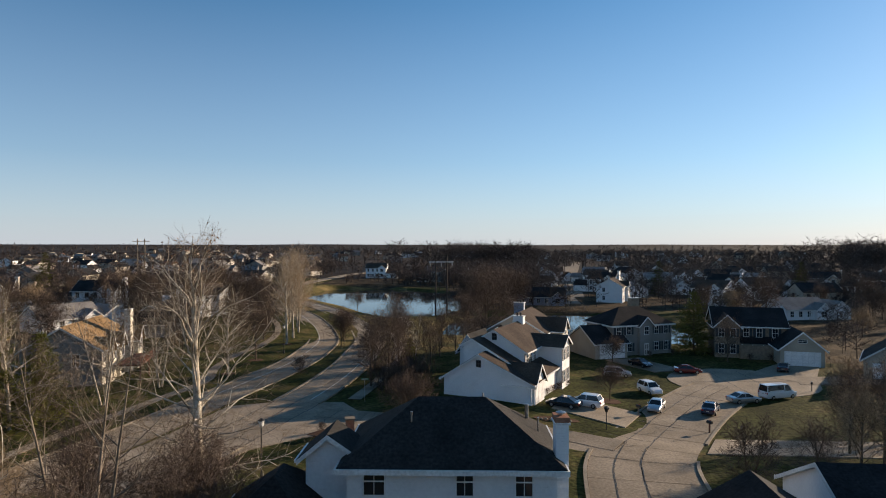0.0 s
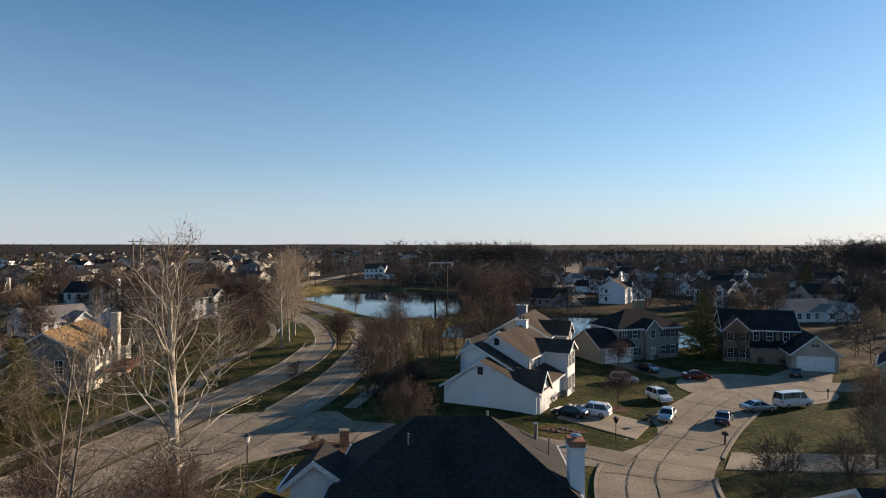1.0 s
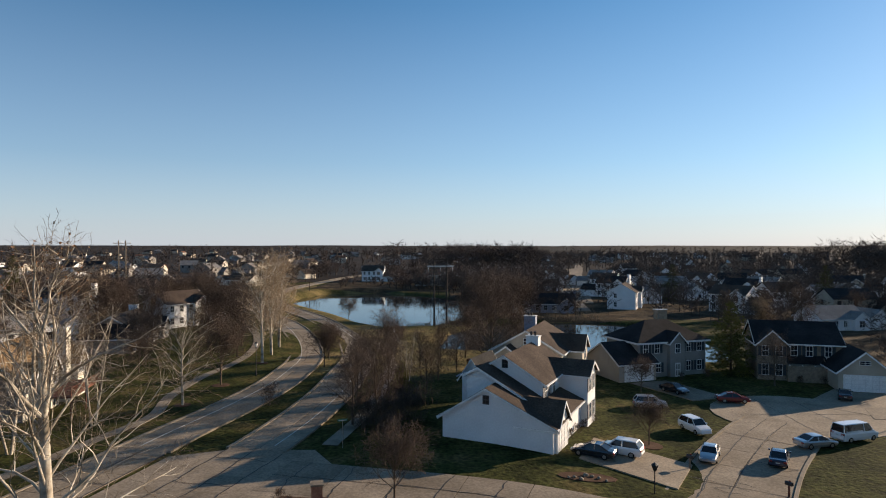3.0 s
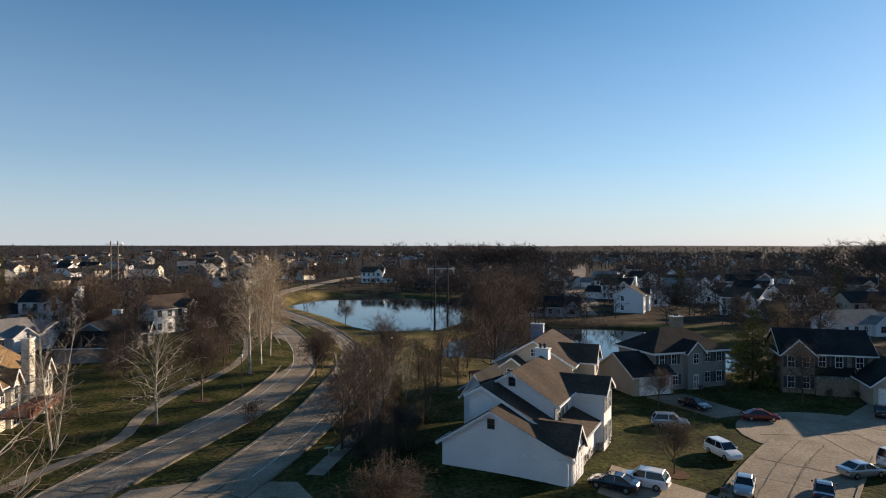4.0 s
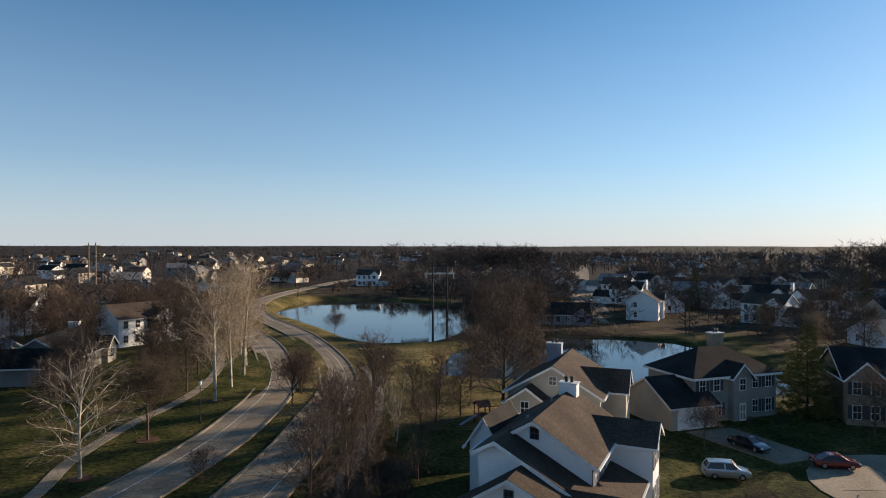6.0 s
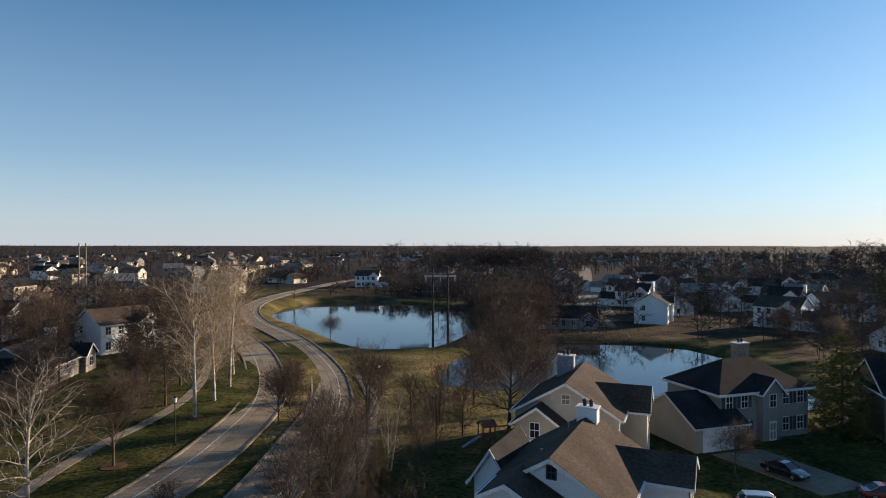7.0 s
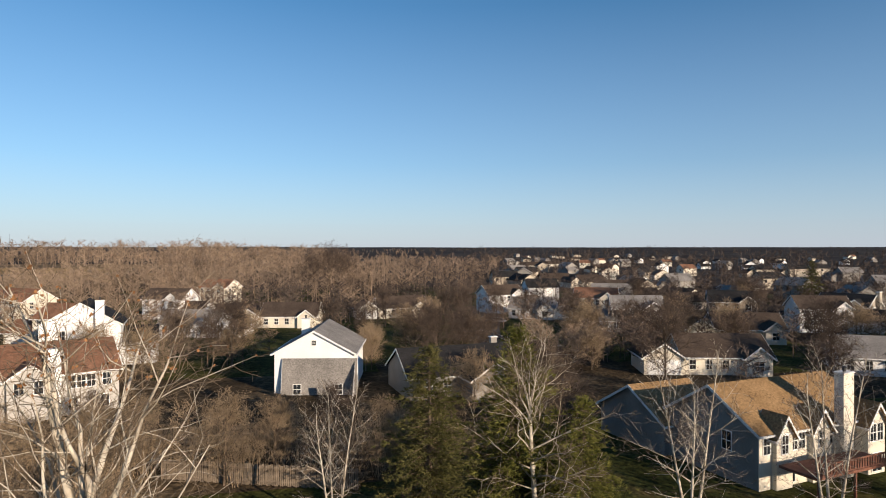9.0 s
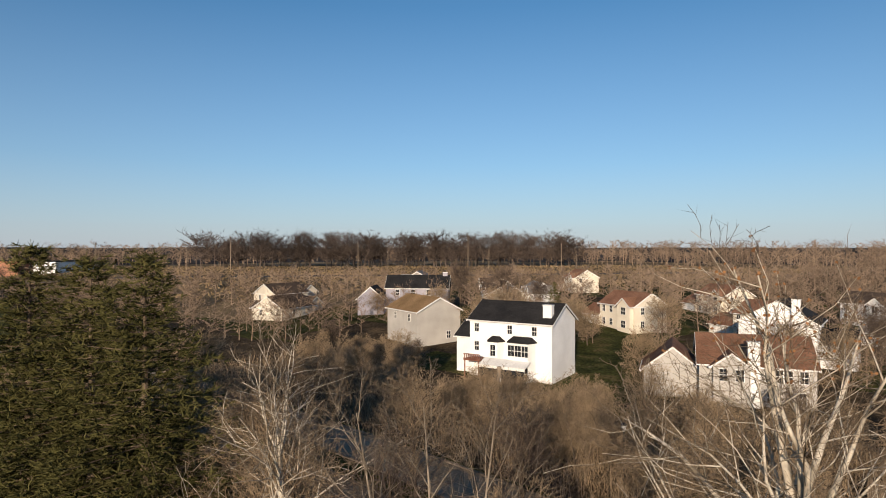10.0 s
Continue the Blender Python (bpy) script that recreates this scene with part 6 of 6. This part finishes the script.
def car(label, cat, paint, x, y, rot, kind="sedan", dz=0.0):
    """kind: sedan, suv or van; the nose points along local +x."""
    ob = tagged(new("car"), label, cat)
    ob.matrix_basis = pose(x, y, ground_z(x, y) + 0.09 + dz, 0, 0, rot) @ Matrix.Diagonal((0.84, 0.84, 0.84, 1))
    if kind == "sedan":
        L, hw, hood, belt, roof, tail = 4.7, 0.90, 0.88, 0.95, 1.43, 0.98
        cab = [(1.15, 0.0), (0.35, 1.0), (-0.85, 1.0), (-1.75, 0.05)]
    elif kind == "suv":
        L, hw, hood, belt, roof, tail = 4.6, 0.93, 1.02, 1.08, 1.70, 1.10
        cab = [(1.15, 0.0), (0.45, 1.0), (-1.75, 0.95), (-2.15, 0.05)]
    else:
        L, hw, hood, belt, roof, tail = 5.4, 1.0, 1.15, 1.22, 2.08, 1.25
        cab = [(1.75, 0.0), (1.15, 1.0), (-2.5, 1.0), (-2.66, 0.05)]
    h = L / 2
    body = loft(Mb(), [ring(-h, hw * 0.80, 0.42, tail * 0.82), ring(-h + 0.12, hw * 0.94, 0.28, tail * 0.97), ring(-h + 0.7, hw, 0.22, tail), ring(cab[3][0], hw, 0.22, belt), ring(0, hw, 0.2, belt),
                       ring(cab[0][0], hw, 0.22, belt - 0.02), ring(h - 0.55, hw * 0.98, 0.24, hood - 0.06), ring(h - 0.15, hw * 0.90, 0.28, hood - 0.2), ring(h, hw * 0.74, 0.4, hood - 0.34)])
    bod = part("body", body, paint, ob, smooth=False)

    def cabin(grow, lo, hi):
        ss = []
        for cx, f in cab:
            z = belt + (roof - belt) * f
            w0, w1 = hw * 0.90 + grow, hw * (0.90 - 0.17 * f) + grow
            ss.append([(cx, -w0, belt + lo), (cx, -w1, max(z + hi, belt + lo + 0.01)), (cx, w1, max(z + hi, belt + lo + 0.01)), (cx, w0, belt + lo)])
        return loft(Mb(), ss)

    part("glazing", cabin(0.0, -0.03, -0.05), M_CARGLASS, ob)
    rf = Mb()
    x1, x2 = cab[1][0], cab[2][0]
    wr = hw * 0.73
    loft(rf, [[(x1 + 0.06, -wr, roof - 0.06), (x1, -wr * 0.9, roof), (x1, wr * 0.9, roof), (x1 + 0.06, wr, roof - 0.06)], [((x1 + x2) / 2, -wr * 1.03, roof - 0.06), ((x1 + x2) / 2, -wr * 0.9, roof + 0.03), ((x1 + x2) / 2, wr * 0.9, roof + 0.03), ((x1 + x2) / 2, wr * 1.03, roof - 0.06)],
              [(x2 - 0.06, -wr, roof - 0.06), (x2, -wr * 0.9, roof), (x2, wr * 0.9, roof), (x2 - 0.06, wr, roof - 0.06)]])
    part("roof_panel", rf, paint, ob)
    for s in (-1, 1):
        pillars = [(cab[0], cab[1]), (cab[3], cab[2])] + ([((-0.3, 0), (-0.3, 1))] if kind != "van" else [((0.4, 0), (0.4, 1))])
        for (ax, af), (bx, bf) in pillars:
            za, zb = belt - 0.02, belt + (roof - belt) * bf - 0.04
            part("pillar", Mb().tube([(ax, s * hw * 0.905, za), (bx, s * hw * 0.745, zb)], [0.06, 0.05], 5), paint, bod)
        part("mirror", Mb().box(cab[0][0] - 0.35, cab[0][0] - 0.2, min(s * hw, s * (hw + 0.17)), max(s * hw, s * (hw + 0.17)), belt, belt + 0.14), paint, bod)
        part("headlight", Mb().box(h - 0.32, h - 0.07, min(s * 0.45, s * hw * 0.86), max(s * 0.45, s * hw * 0.86), hood - 0.36, hood - 0.19), M_LAMPGLASS, ob)
        part("tail_light", Mb().box(-h + 0.0, -h + 0.14, min(s * 0.5, s * hw * 0.9), max(s * 0.5, s * hw * 0.9), tail * 0.68, tail * 0.86), M_RED, ob)
        if kind == "van":
            part("panel", Mb().box(-2.3, 0.2, min(s * hw * 0.76, s * hw * 0.93), max(s * hw * 0.76, s * hw * 0.93), belt - 0.02, belt + 0.12), paint, ob)
        for wx in (h - 0.95, -h + 1.0):
            yy = s * (hw - 0.11)
            wheel = part("wheel", Mb().tube([(wx, yy - 0.12, 0.33), (wx, yy - 0.09, 0.33), (wx, yy + 0.09, 0.33), (wx, yy + 0.12, 0.33)], [0.29, 0.335, 0.335, 0.29], 16), M_TYRE, ob)
            part("rim", Mb().tube([(wx, yy + s * 0.115, 0.33), (wx, yy + s * 0.13, 0.33), (wx, yy + s * 0.135, 0.33)], [0.2, 0.2, 0.06], 12), M_METAL, wheel)
    part("bumper", Mb().box(h - 0.06, h + 0.05, -hw * 0.72, hw * 0.72, 0.34, 0.5), paint, bod)
    part("rear_bumper", Mb().box(-h - 0.05, -h + 0.06, -hw * 0.76, hw * 0.76, 0.4, 0.56), paint, bod)
    part("plate", Mb().box(-h - 0.012, -h - 0.001, -0.18, 0.18, tail * 0.62, tail * 0.72), M_LINE, bod)
    return ob


P_WHITE = glossy("white_paint", (0.72, 0.72, 0.71), 0.3, 0, 1.0)
P_SILVER = glossy("silver_paint", (0.42, 0.43, 0.44), 0.3, 0.7, 1.0)
P_DARK = glossy("dark_paint", (0.02, 0.022, 0.028), 0.25, 0.2, 1.0)
P_RED = glossy("maroon_paint", (0.14, 0.012, 0.012), 0.25, 0.2, 1.0)
P_BLUE = glossy("navy_paint", (0.02, 0.03, 0.06), 0.25, 0.2, 1.0)
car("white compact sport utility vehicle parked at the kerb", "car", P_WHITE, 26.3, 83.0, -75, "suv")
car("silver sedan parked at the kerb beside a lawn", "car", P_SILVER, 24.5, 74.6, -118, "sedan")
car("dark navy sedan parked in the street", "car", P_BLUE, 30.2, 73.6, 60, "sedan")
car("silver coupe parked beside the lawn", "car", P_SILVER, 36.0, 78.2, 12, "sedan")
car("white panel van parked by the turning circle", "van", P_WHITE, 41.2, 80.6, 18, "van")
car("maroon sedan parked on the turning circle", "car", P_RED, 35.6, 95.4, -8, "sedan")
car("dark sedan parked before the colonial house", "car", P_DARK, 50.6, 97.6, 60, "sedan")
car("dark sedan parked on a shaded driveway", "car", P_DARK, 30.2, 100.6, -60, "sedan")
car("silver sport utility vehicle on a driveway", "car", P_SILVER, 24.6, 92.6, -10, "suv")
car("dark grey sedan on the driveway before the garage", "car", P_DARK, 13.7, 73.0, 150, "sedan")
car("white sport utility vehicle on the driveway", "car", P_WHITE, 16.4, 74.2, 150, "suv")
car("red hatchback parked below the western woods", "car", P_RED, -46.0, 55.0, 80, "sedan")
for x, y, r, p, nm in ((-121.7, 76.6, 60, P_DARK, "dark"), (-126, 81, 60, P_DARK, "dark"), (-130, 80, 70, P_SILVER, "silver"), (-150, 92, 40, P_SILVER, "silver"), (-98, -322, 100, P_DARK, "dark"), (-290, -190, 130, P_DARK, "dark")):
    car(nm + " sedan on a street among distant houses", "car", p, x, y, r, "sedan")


# ---- fences ----
def fence(label, pts, hgt=1.5, gap=0.16):
    """Upright pickets on two rails between posts."""
    ob = tagged(new("fence"), label, "fence")
    for (x0, y0), (x1, y1) in zip(pts, pts[1:]):
        n = int(math.hypot(x1 - x0, y1 - y0) / gap)
        ang = math.degrees(math.atan2(y1 - y0, x1 - x0))
        me = Mb().box(-0.06, 0.06, -0.012, 0.012, 0.06, hgt).mesh("picket", M_WOOD)
        pm = Mb().box(-0.06, 0.06, 0.02, 0.14, -0.3, hgt + 0.05).mesh("post", M_WOOD)
        for k in range(n + 1):
            t = k / n
            x, y = x0 + (x1 - x0) * t, y0 + (y1 - y0) * t
            part("picket", me, None, ob, "", pose(x, y, ground_z(x, y) + 0.05 * math.sin(k * 1.7), 0, 0.8 * math.sin(k * 2.3), ang))
            if k % 15 == 0:
                part("post", pm, None, ob, "", pose(x, y, ground_z(x, y), 0, 0, ang))
        for zz in (0.35, hgt - 0.3):
            part("rail", Mb().tube([(x0, y0, ground_z(x0, y0) + zz), (x1, y1, ground_z(x1, y1) + zz)], [0.04, 0.04], 4), M_WOOD, ob)


fence("weathered grey picket fence along the wooded lot", [(-55.2, 34.5), (-52.6, 41.5), (-49.6, 50.0)], 1.7)
fence("weathered picket fence behind the back gardens", [(-63.0, 21.0), (-64.6, 30.0), (-64.0, 44.0)], 1.7)

# planted rings and beds
for x, y, r in ((-29.2, 98.2, 1.1), (20.0, 77.8, 1.3), (-28.8, 114.3, 0.9), (-29.7, 88.0, 0.9)):
    flat_piece("mulch_ring", "round mulched ring at the foot of a tree", [(x + r * math.cos(k * 0.5236), y + r * math.sin(k * 0.5236)) for k in range(12)], M_MULCH, 0.05, "planting bed")
flat_piece("mulch_bed", "mulched bed with pale stones on the front lawn", [(12 + 2.4 * math.cos(k * 0.5236), 67.6 + 1.0 * math.sin(k * 0.5236)) for k in range(12)], M_MULCH, 0.06, "planting bed")
stn = random.Random(4)
for k in range(7):
    x, y, r = 10.4 + 0.5 * k, 67.3 + stn.uniform(-0.5, 0.6), stn.uniform(0.16, 0.3)
    sb = bmesh.new()
    bmesh.ops.create_icosphere(sb, subdivisions=2, radius=r)
    for v in sb.verts:
        v.co *= 0.8 + 0.4 * noise.noise(v.co * 4 + Vector((k * 3.0, 0, 0)))
        v.co.z *= 0.7
    sm = bpy.data.meshes.new("stone"); sb.to_mesh(sm); sb.free(); sm.materials.append(M_CONC2)
    so = tagged(new("stone", sm), "pale rounded landscaping stone on a mulched bed", "stone", "stones on the bed")
    so.matrix_basis = pose(x, y, lie(x, y) + 0.06 + r * 0.3)
for x, y, s in ((12.6, 78.2, 0.2), (13.6, 80.0, 0.22), (14.6, 82.0, 0.2), (16.2, 84.6, 0.2), (9.0, 103.2, 0.25), (34.0, 108.6, 0.25), (38.5, 110.5, 0.25), (50.0, 107.0, 0.22), (53.0, 106.0, 0.22)):
    brn.put(4, x, y, x * 50, s)

# play set behind the white houses
ps = tagged(new("play_set"), "red-brown timber play set with a swing beam", "play set")
ps.matrix_basis = pose(3.8, 104.6, ground_z(3.8, 104.6), 0, 0, 20) @ Matrix.Diagonal((0.78, 0.78, 0.78, 1))
for x in (-0.8, 0.8):
    for y in (-0.8, 0.8):
        part("post", Mb().box(x - 0.07, x + 0.07, y - 0.07, y + 0.07, -0.2, 2.6), M_DECK, ps)
part("platform", Mb().box(-0.9, 0.9, -0.9, 0.9, 1.25, 1.35), M_DECK, ps)
part("canopy", Mb().prism([(-1.05, 2.55), (0, 3.2), (1.05, 2.55), (1.05, 2.6), (0, 3.26), (-1.05, 2.6)], "u", -1.0, 1.0), M_DECK, ps)
part("swing_beam", Mb().tube([(0.9, 0, 2.3), (4.2, 0, 2.3)], [0.08, 0.08], 6), M_DECK, ps)
for s in (-1, 1):
    part("leg", Mb().tube([(4.1, s * 1.0, -0.1), (4.1, 0, 2.35)], [0.06, 0.06], 6), M_DECK, ps)
part("slide", Mb().prism([(-0.9, 1.3), (-3.2, 0.15), (-3.2, 0.22), (-0.9, 1.38)], "v", -0.3, 0.3), M_BLUE, ps)

# solar lamp on the wooded verge
sl = tagged(new("solar_lamp"), "thin post with a solar panel and white lamp box", "solar lamp")
sl.matrix_basis = pose(-41.2, 11.6, ground_z(-41.2, 11.6), 0, 0, 130)
part("post", Mb().tube([(0, 0, -0.2), (0, 0, 4.6)], [0.05, 0.05], 7), M_METAL, sl)
part("panel", Mb().prism([(-0.3, 4.3), (0.35, 4.75), (0.35, 4.79), (-0.3, 4.34)], "u", -0.1, 0.8), M_CARGLASS, sl)
part("lamp_box", Mb().box(-0.15, 0.55, -0.18, 0.18, 2.7, 3.1), M_TRIM, sl)

# ---- tar seams and cracks on the residential street ----
crk = random.Random(3)


def seam(line, wob, half, parent, z=0.055):
    o, pts = 0.0, []
    for x, y, dx, dy in line:
        o = o * 0.9 + crk.gauss(0, wob)
        pts.append((x + dy * o, y - dx * o, dx, dy))
    part("tar_seam", ribbon(pts, -half, half, 0.0, 0.004, ROADZ + z), M_TAR, parent)


street = tagged(new("tar_seams", None), "dark tar-sealed joints and cracks across pale concrete", "road repair", kind="structure")
s1 = along(S1, 0.5)
for off in (-2.0, 0.0):
    seam([(x + dy * off, y - dx * off, dx, dy) for x, y, dx, dy in s1[100:]], 0.04, 0.035, street)
for k in range(110, len(s1) - 4, 15):
    x, y, dx, dy = s1[k]
    a, b = crk.choice(((-4.1, 0), (0, 4.1), (-4.1, 4.1)))
    n = int((b - a) / 0.5)
    seam([(x + dy * (a + 0.5 * i), y - dx * (a + 0.5 * i), dy, -dx) for i in range(n + 1)], 0.12, 0.03, street)
for k in range(14):
    x, y, dx, dy = s1[crk.randrange(105, len(s1) - 20)]
    o, ang = crk.uniform(-3, 3), crk.uniform(0, 6.28)
    seam([(x + dy * o + math.cos(ang) * 0.4 * i, y - dx * o + math.sin(ang) * 0.4 * i, math.cos(ang), math.sin(ang)) for i in range(crk.randrange(4, 9))], 0.2, 0.025, street)
s2 = along(S2, 0.5)
for k in range(4, len(s2) - 2, 8):
    x, y, dx, dy = s2[k]
    seam([(x + dy * (-3.2 + 0.5 * i), y - dx * (-3.2 + 0.5 * i), dy, -dx) for i in range(14)], 0.1, 0.035, street)
seam(s2, 0.04, 0.035, street)
for line in (LC, RC):
    run = [p for p in along(line, 0.5) if 14 < p[1] < 72]
    for off in (-2.6, 0.0, 2.6):
        seam([(x + dy * off, y - dx * off, dx, dy) for x, y, dx, dy in run], 0.05, 0.05, street)
    for k in range(3, len(run) - 2, 11):
        x, y, dx, dy = run[k]
        seam([(x + dy * (-2.5 + 0.5 * i), y - dx * (-2.5 + 0.5 * i), dy, -dx) for i in range(11)], 0.1, 0.035, street)
for off in (-2.0, 2.2):
    seam([(41 + off, 82 + 0.6 * i, 0, 1) for i in range(26)], 0.06, 0.035, street, 0.03)
seam([(33 + 0.6 * i, 90, 1, 0) for i in range(27)], 0.06, 0.035, street, 0.03)


tagged(new("road", ribbon(along(S3, 6), -4.0, 4.0, -0.4, 0.12, 0.05).mesh("road", M_CONC)), "pale residential street leading away beyond the pond", "road", kind="structure")


# ---- thicket of the wooded western verge, one thing ----
def thicket(seed, n, x0, x1, y0, y1, lo, hi, mat, label, keep=None):
    rnd = random.Random(seed)
    vs, fs = [], []
    for _ in range(n):
        x, y = rnd.uniform(x0, x1), rnd.uniform(y0, y1)
        if keep and not keep(x, y):
            continue
        z = ground_z(x, y)
        hgt = rnd.uniform(lo, hi)
        lean = Vector((rnd.gauss(0, 0.3), rnd.gauss(0, 0.3), 1)).normalized()
        top = Vector((x, y, z)) + lean * hgt
        base = Vector((x, y, z - 0.1))
        for k in range(11):
            f = 0.0 if k == 0 else rnd.uniform(0.15, 0.9)
            p = base.lerp(top, f)
            q = top if k == 0 else p + Vector((rnd.gauss(0, 0.6), rnd.gauss(0, 0.6), abs(rnd.gauss(0.6, 0.4)))) * hgt * 0.33
            w = (0.028 if k == 0 else 0.014)
            o = Vector((rnd.gauss(0, 1), rnd.gauss(0, 1), 0.2)).normalized() * w
            i = len(vs)
            vs += [tuple(p - o), tuple(p + o), tuple(q)]
            fs.append((i, i + 1, i + 2))
    me = bpy.data.meshes.new("thicket")
    me.from_pydata(vs, [], fs)
    me.materials.append(mat)
    return tagged(new("thicket", me), label, "brush", kind="stuff")


clear = lambda x, y: free(x, y, 1.5) and not (x > -51.5 and 26 < y < 62)
thicket(1, 5200, -64, -38.5, -45, 60, 0.8, 3.4, M_TWIG2, "dense ochre-brown bare brush on the wooded verge", clear)
thicket(2, 3400, -60, -38.5, -10, 62, 1.5, 5.0, M_TWIG2, "dense brown bare brush on the wooded verge", clear)
thicket(3, 500, -8, 0, 76, 90, 1.0, 3.5, M_TWIG, "bare brown hedge brush beside the white house", clear)
thicket(4, 2600, -23, -8, -40, 26, 1.5, 5.0, M_TWIG2, "bare brown brush between carriageway and garden", clear)
thicket(5, 700, 2, 40, 183, 192, 0.6, 2.5, M_TWIG2, "straw-coloured reeds and brush along the pond bank", clear)
thicket(6, 260, -11, -5, 171.5, 174.2, 0.5, 1.4, M_LITTER, "dry tan ornamental grass at the pond edge", None)
thicket(7, 300, -1.5, 5, 171.5, 175, 0.5, 1.6, M_LITTER, "dry tan ornamental grass below the tower", None)

HWAY = [(-20, -410), (-90, -340), (-180, -270), (-290, -195), (-420, -120), (-420, -100), (-290, -175), (-180, -250), (-90, -320), (-20, -390)]
# ---- tall dry grass standing on the south-western fields: vertical blades, one thing ----
gr = np.random.RandomState(77)
gvs, gfs = [], []
while len(gfs) < 12000:
    x, y = gr.uniform(-520, -60), gr.uniform(-560, -40)
    r = math.hypot(x, y - 40)
    if not (205 < r < 585) or y > -95 + 0.1 * x + 60 * (x < -200) or inside_depth(HWAY, x, y) > -1:
        continue
    a, hgt, wid = gr.uniform(0, 6.283), gr.uniform(0.45, 0.95), gr.uniform(0.35, 0.8)
    z0, k = ground_z(x, y) - 0.03, len(gvs)
    cx, cy = math.cos(a) * wid, math.sin(a) * wid
    gvs += [(x - cx, y - cy, z0), (x + cx, y + cy, z0), (x + cx * 0.7 + 0.15, y + cy * 0.7, z0 + hgt), (x - cx * 0.8, y - cy * 0.8 + 0.12, z0 + hgt * 0.85)]
    gfs.append((k, k + 1, k + 2, k + 3))
gm2 = bpy.data.meshes.new("dry_grass")
gm2.from_pydata(gvs, [], gfs)
gm2.materials.append(M_FIELD)
tagged(new("dry_grass", gm2), "tall straw-coloured dry grass on open fields", "grass", kind="stuff")

# ---- highway and shops on the far south-west ----
line = along([(-20, -400), (-90, -330), (-180, -260), (-290, -185), (-420, -110)], 12)
tagged(new("road", ribbon(line, -6, 6, -0.5, 0.15, 0.1).mesh("road", M_ASPH)), "grey asphalt highway crossing dry fields", "road", kind="structure")
for x, y, w, d, hh, mt, nm in ((-112, -440, 40, 16, 7, M_WHITE, "low white shop building with a flat roof"), (-90, -455, 26, 14, 9, M_BRICK, "low red shop building with a flat roof")):
    sh = tagged(new("shop_building"), nm, "shop")
    sh.matrix_basis = pose(x, y, ground_z(x, y), 0, 0, 40)
    part("wall", Mb().box(-w / 2, w / 2, -d / 2, d / 2, -1, hh), mt, sh)
    part("roof", Mb().box(-w / 2 - 0.3, w / 2 + 0.3, -d / 2 - 0.3, d / 2 + 0.3, hh, hh + 0.6), M_RDARK, sh)
    for k in (-8, 0, 8):
        part("window", Mb().box(k - 2.5, k + 2.5, d / 2 - 0.1, d / 2 + 0.06, 0.5, 3.2), M_GLASS, sh)

# ---- western close with parked cars ----
close = Mb()
strip = [(-84, 78.5), (-96, 80.5), (-112, 81), (-126, 81.5), (-142, 86), (-160, 92), (-185, 97)]
for (ax, ay), (bx, by) in zip(strip, strip[1:]):
    nx, ny = -(by - ay), bx - ax
    ln = math.hypot(nx, ny)
    wa = 3.6
    nx, ny = nx / ln * wa, ny / ln * wa
    qs = [(ax - nx, ay - ny), (bx - nx, by - ny), (bx + nx, by + ny), (ax + nx, ay + ny)]
    close.add([(x, y, ground_z(x, y) + 0.09) for x, y in qs] + [(x, y, ground_z(x, y) - 0.2) for x, y in qs],
              [(0, 1, 2, 3), (0, 4, 5, 1), (1, 5, 6, 2), (2, 6, 7, 3), (3, 7, 4, 0)])
tagged(new("road", close.mesh("road", M_ASPH)), "dark asphalt close between the western houses", "road", kind="structure")
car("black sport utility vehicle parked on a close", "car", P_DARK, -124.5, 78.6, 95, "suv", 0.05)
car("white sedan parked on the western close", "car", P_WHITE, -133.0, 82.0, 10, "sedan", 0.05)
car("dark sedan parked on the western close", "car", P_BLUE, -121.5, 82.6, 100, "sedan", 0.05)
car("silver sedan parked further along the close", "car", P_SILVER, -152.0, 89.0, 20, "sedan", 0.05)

# ---- street climbing away beyond the second pond ----
lane = Mb()
strip = [(38, 205), (41, 235), (50, 290), (62, 346), (90, 480), (128, 668)]
for (ax, ay), (bx, by) in zip(strip, strip[1:]):
    qs = [(ax - 3.6, ay), (ax + 3.6, ay), (bx + 3.6, by), (bx - 3.6, by)]
    lane.add([(x, y, ground_z(x, y) + 0.12) for x, y in qs] + [(x, y, ground_z(x, y) - 0.2) for x, y in qs],
             [(0, 1, 2, 3), (0, 4, 5, 1), (1, 5, 6, 2), (2, 6, 7, 3), (3, 7, 4, 0)])
tagged(new("road", lane.mesh("road", M_CONC)), "pale concrete street running away between houses", "road", kind="structure")
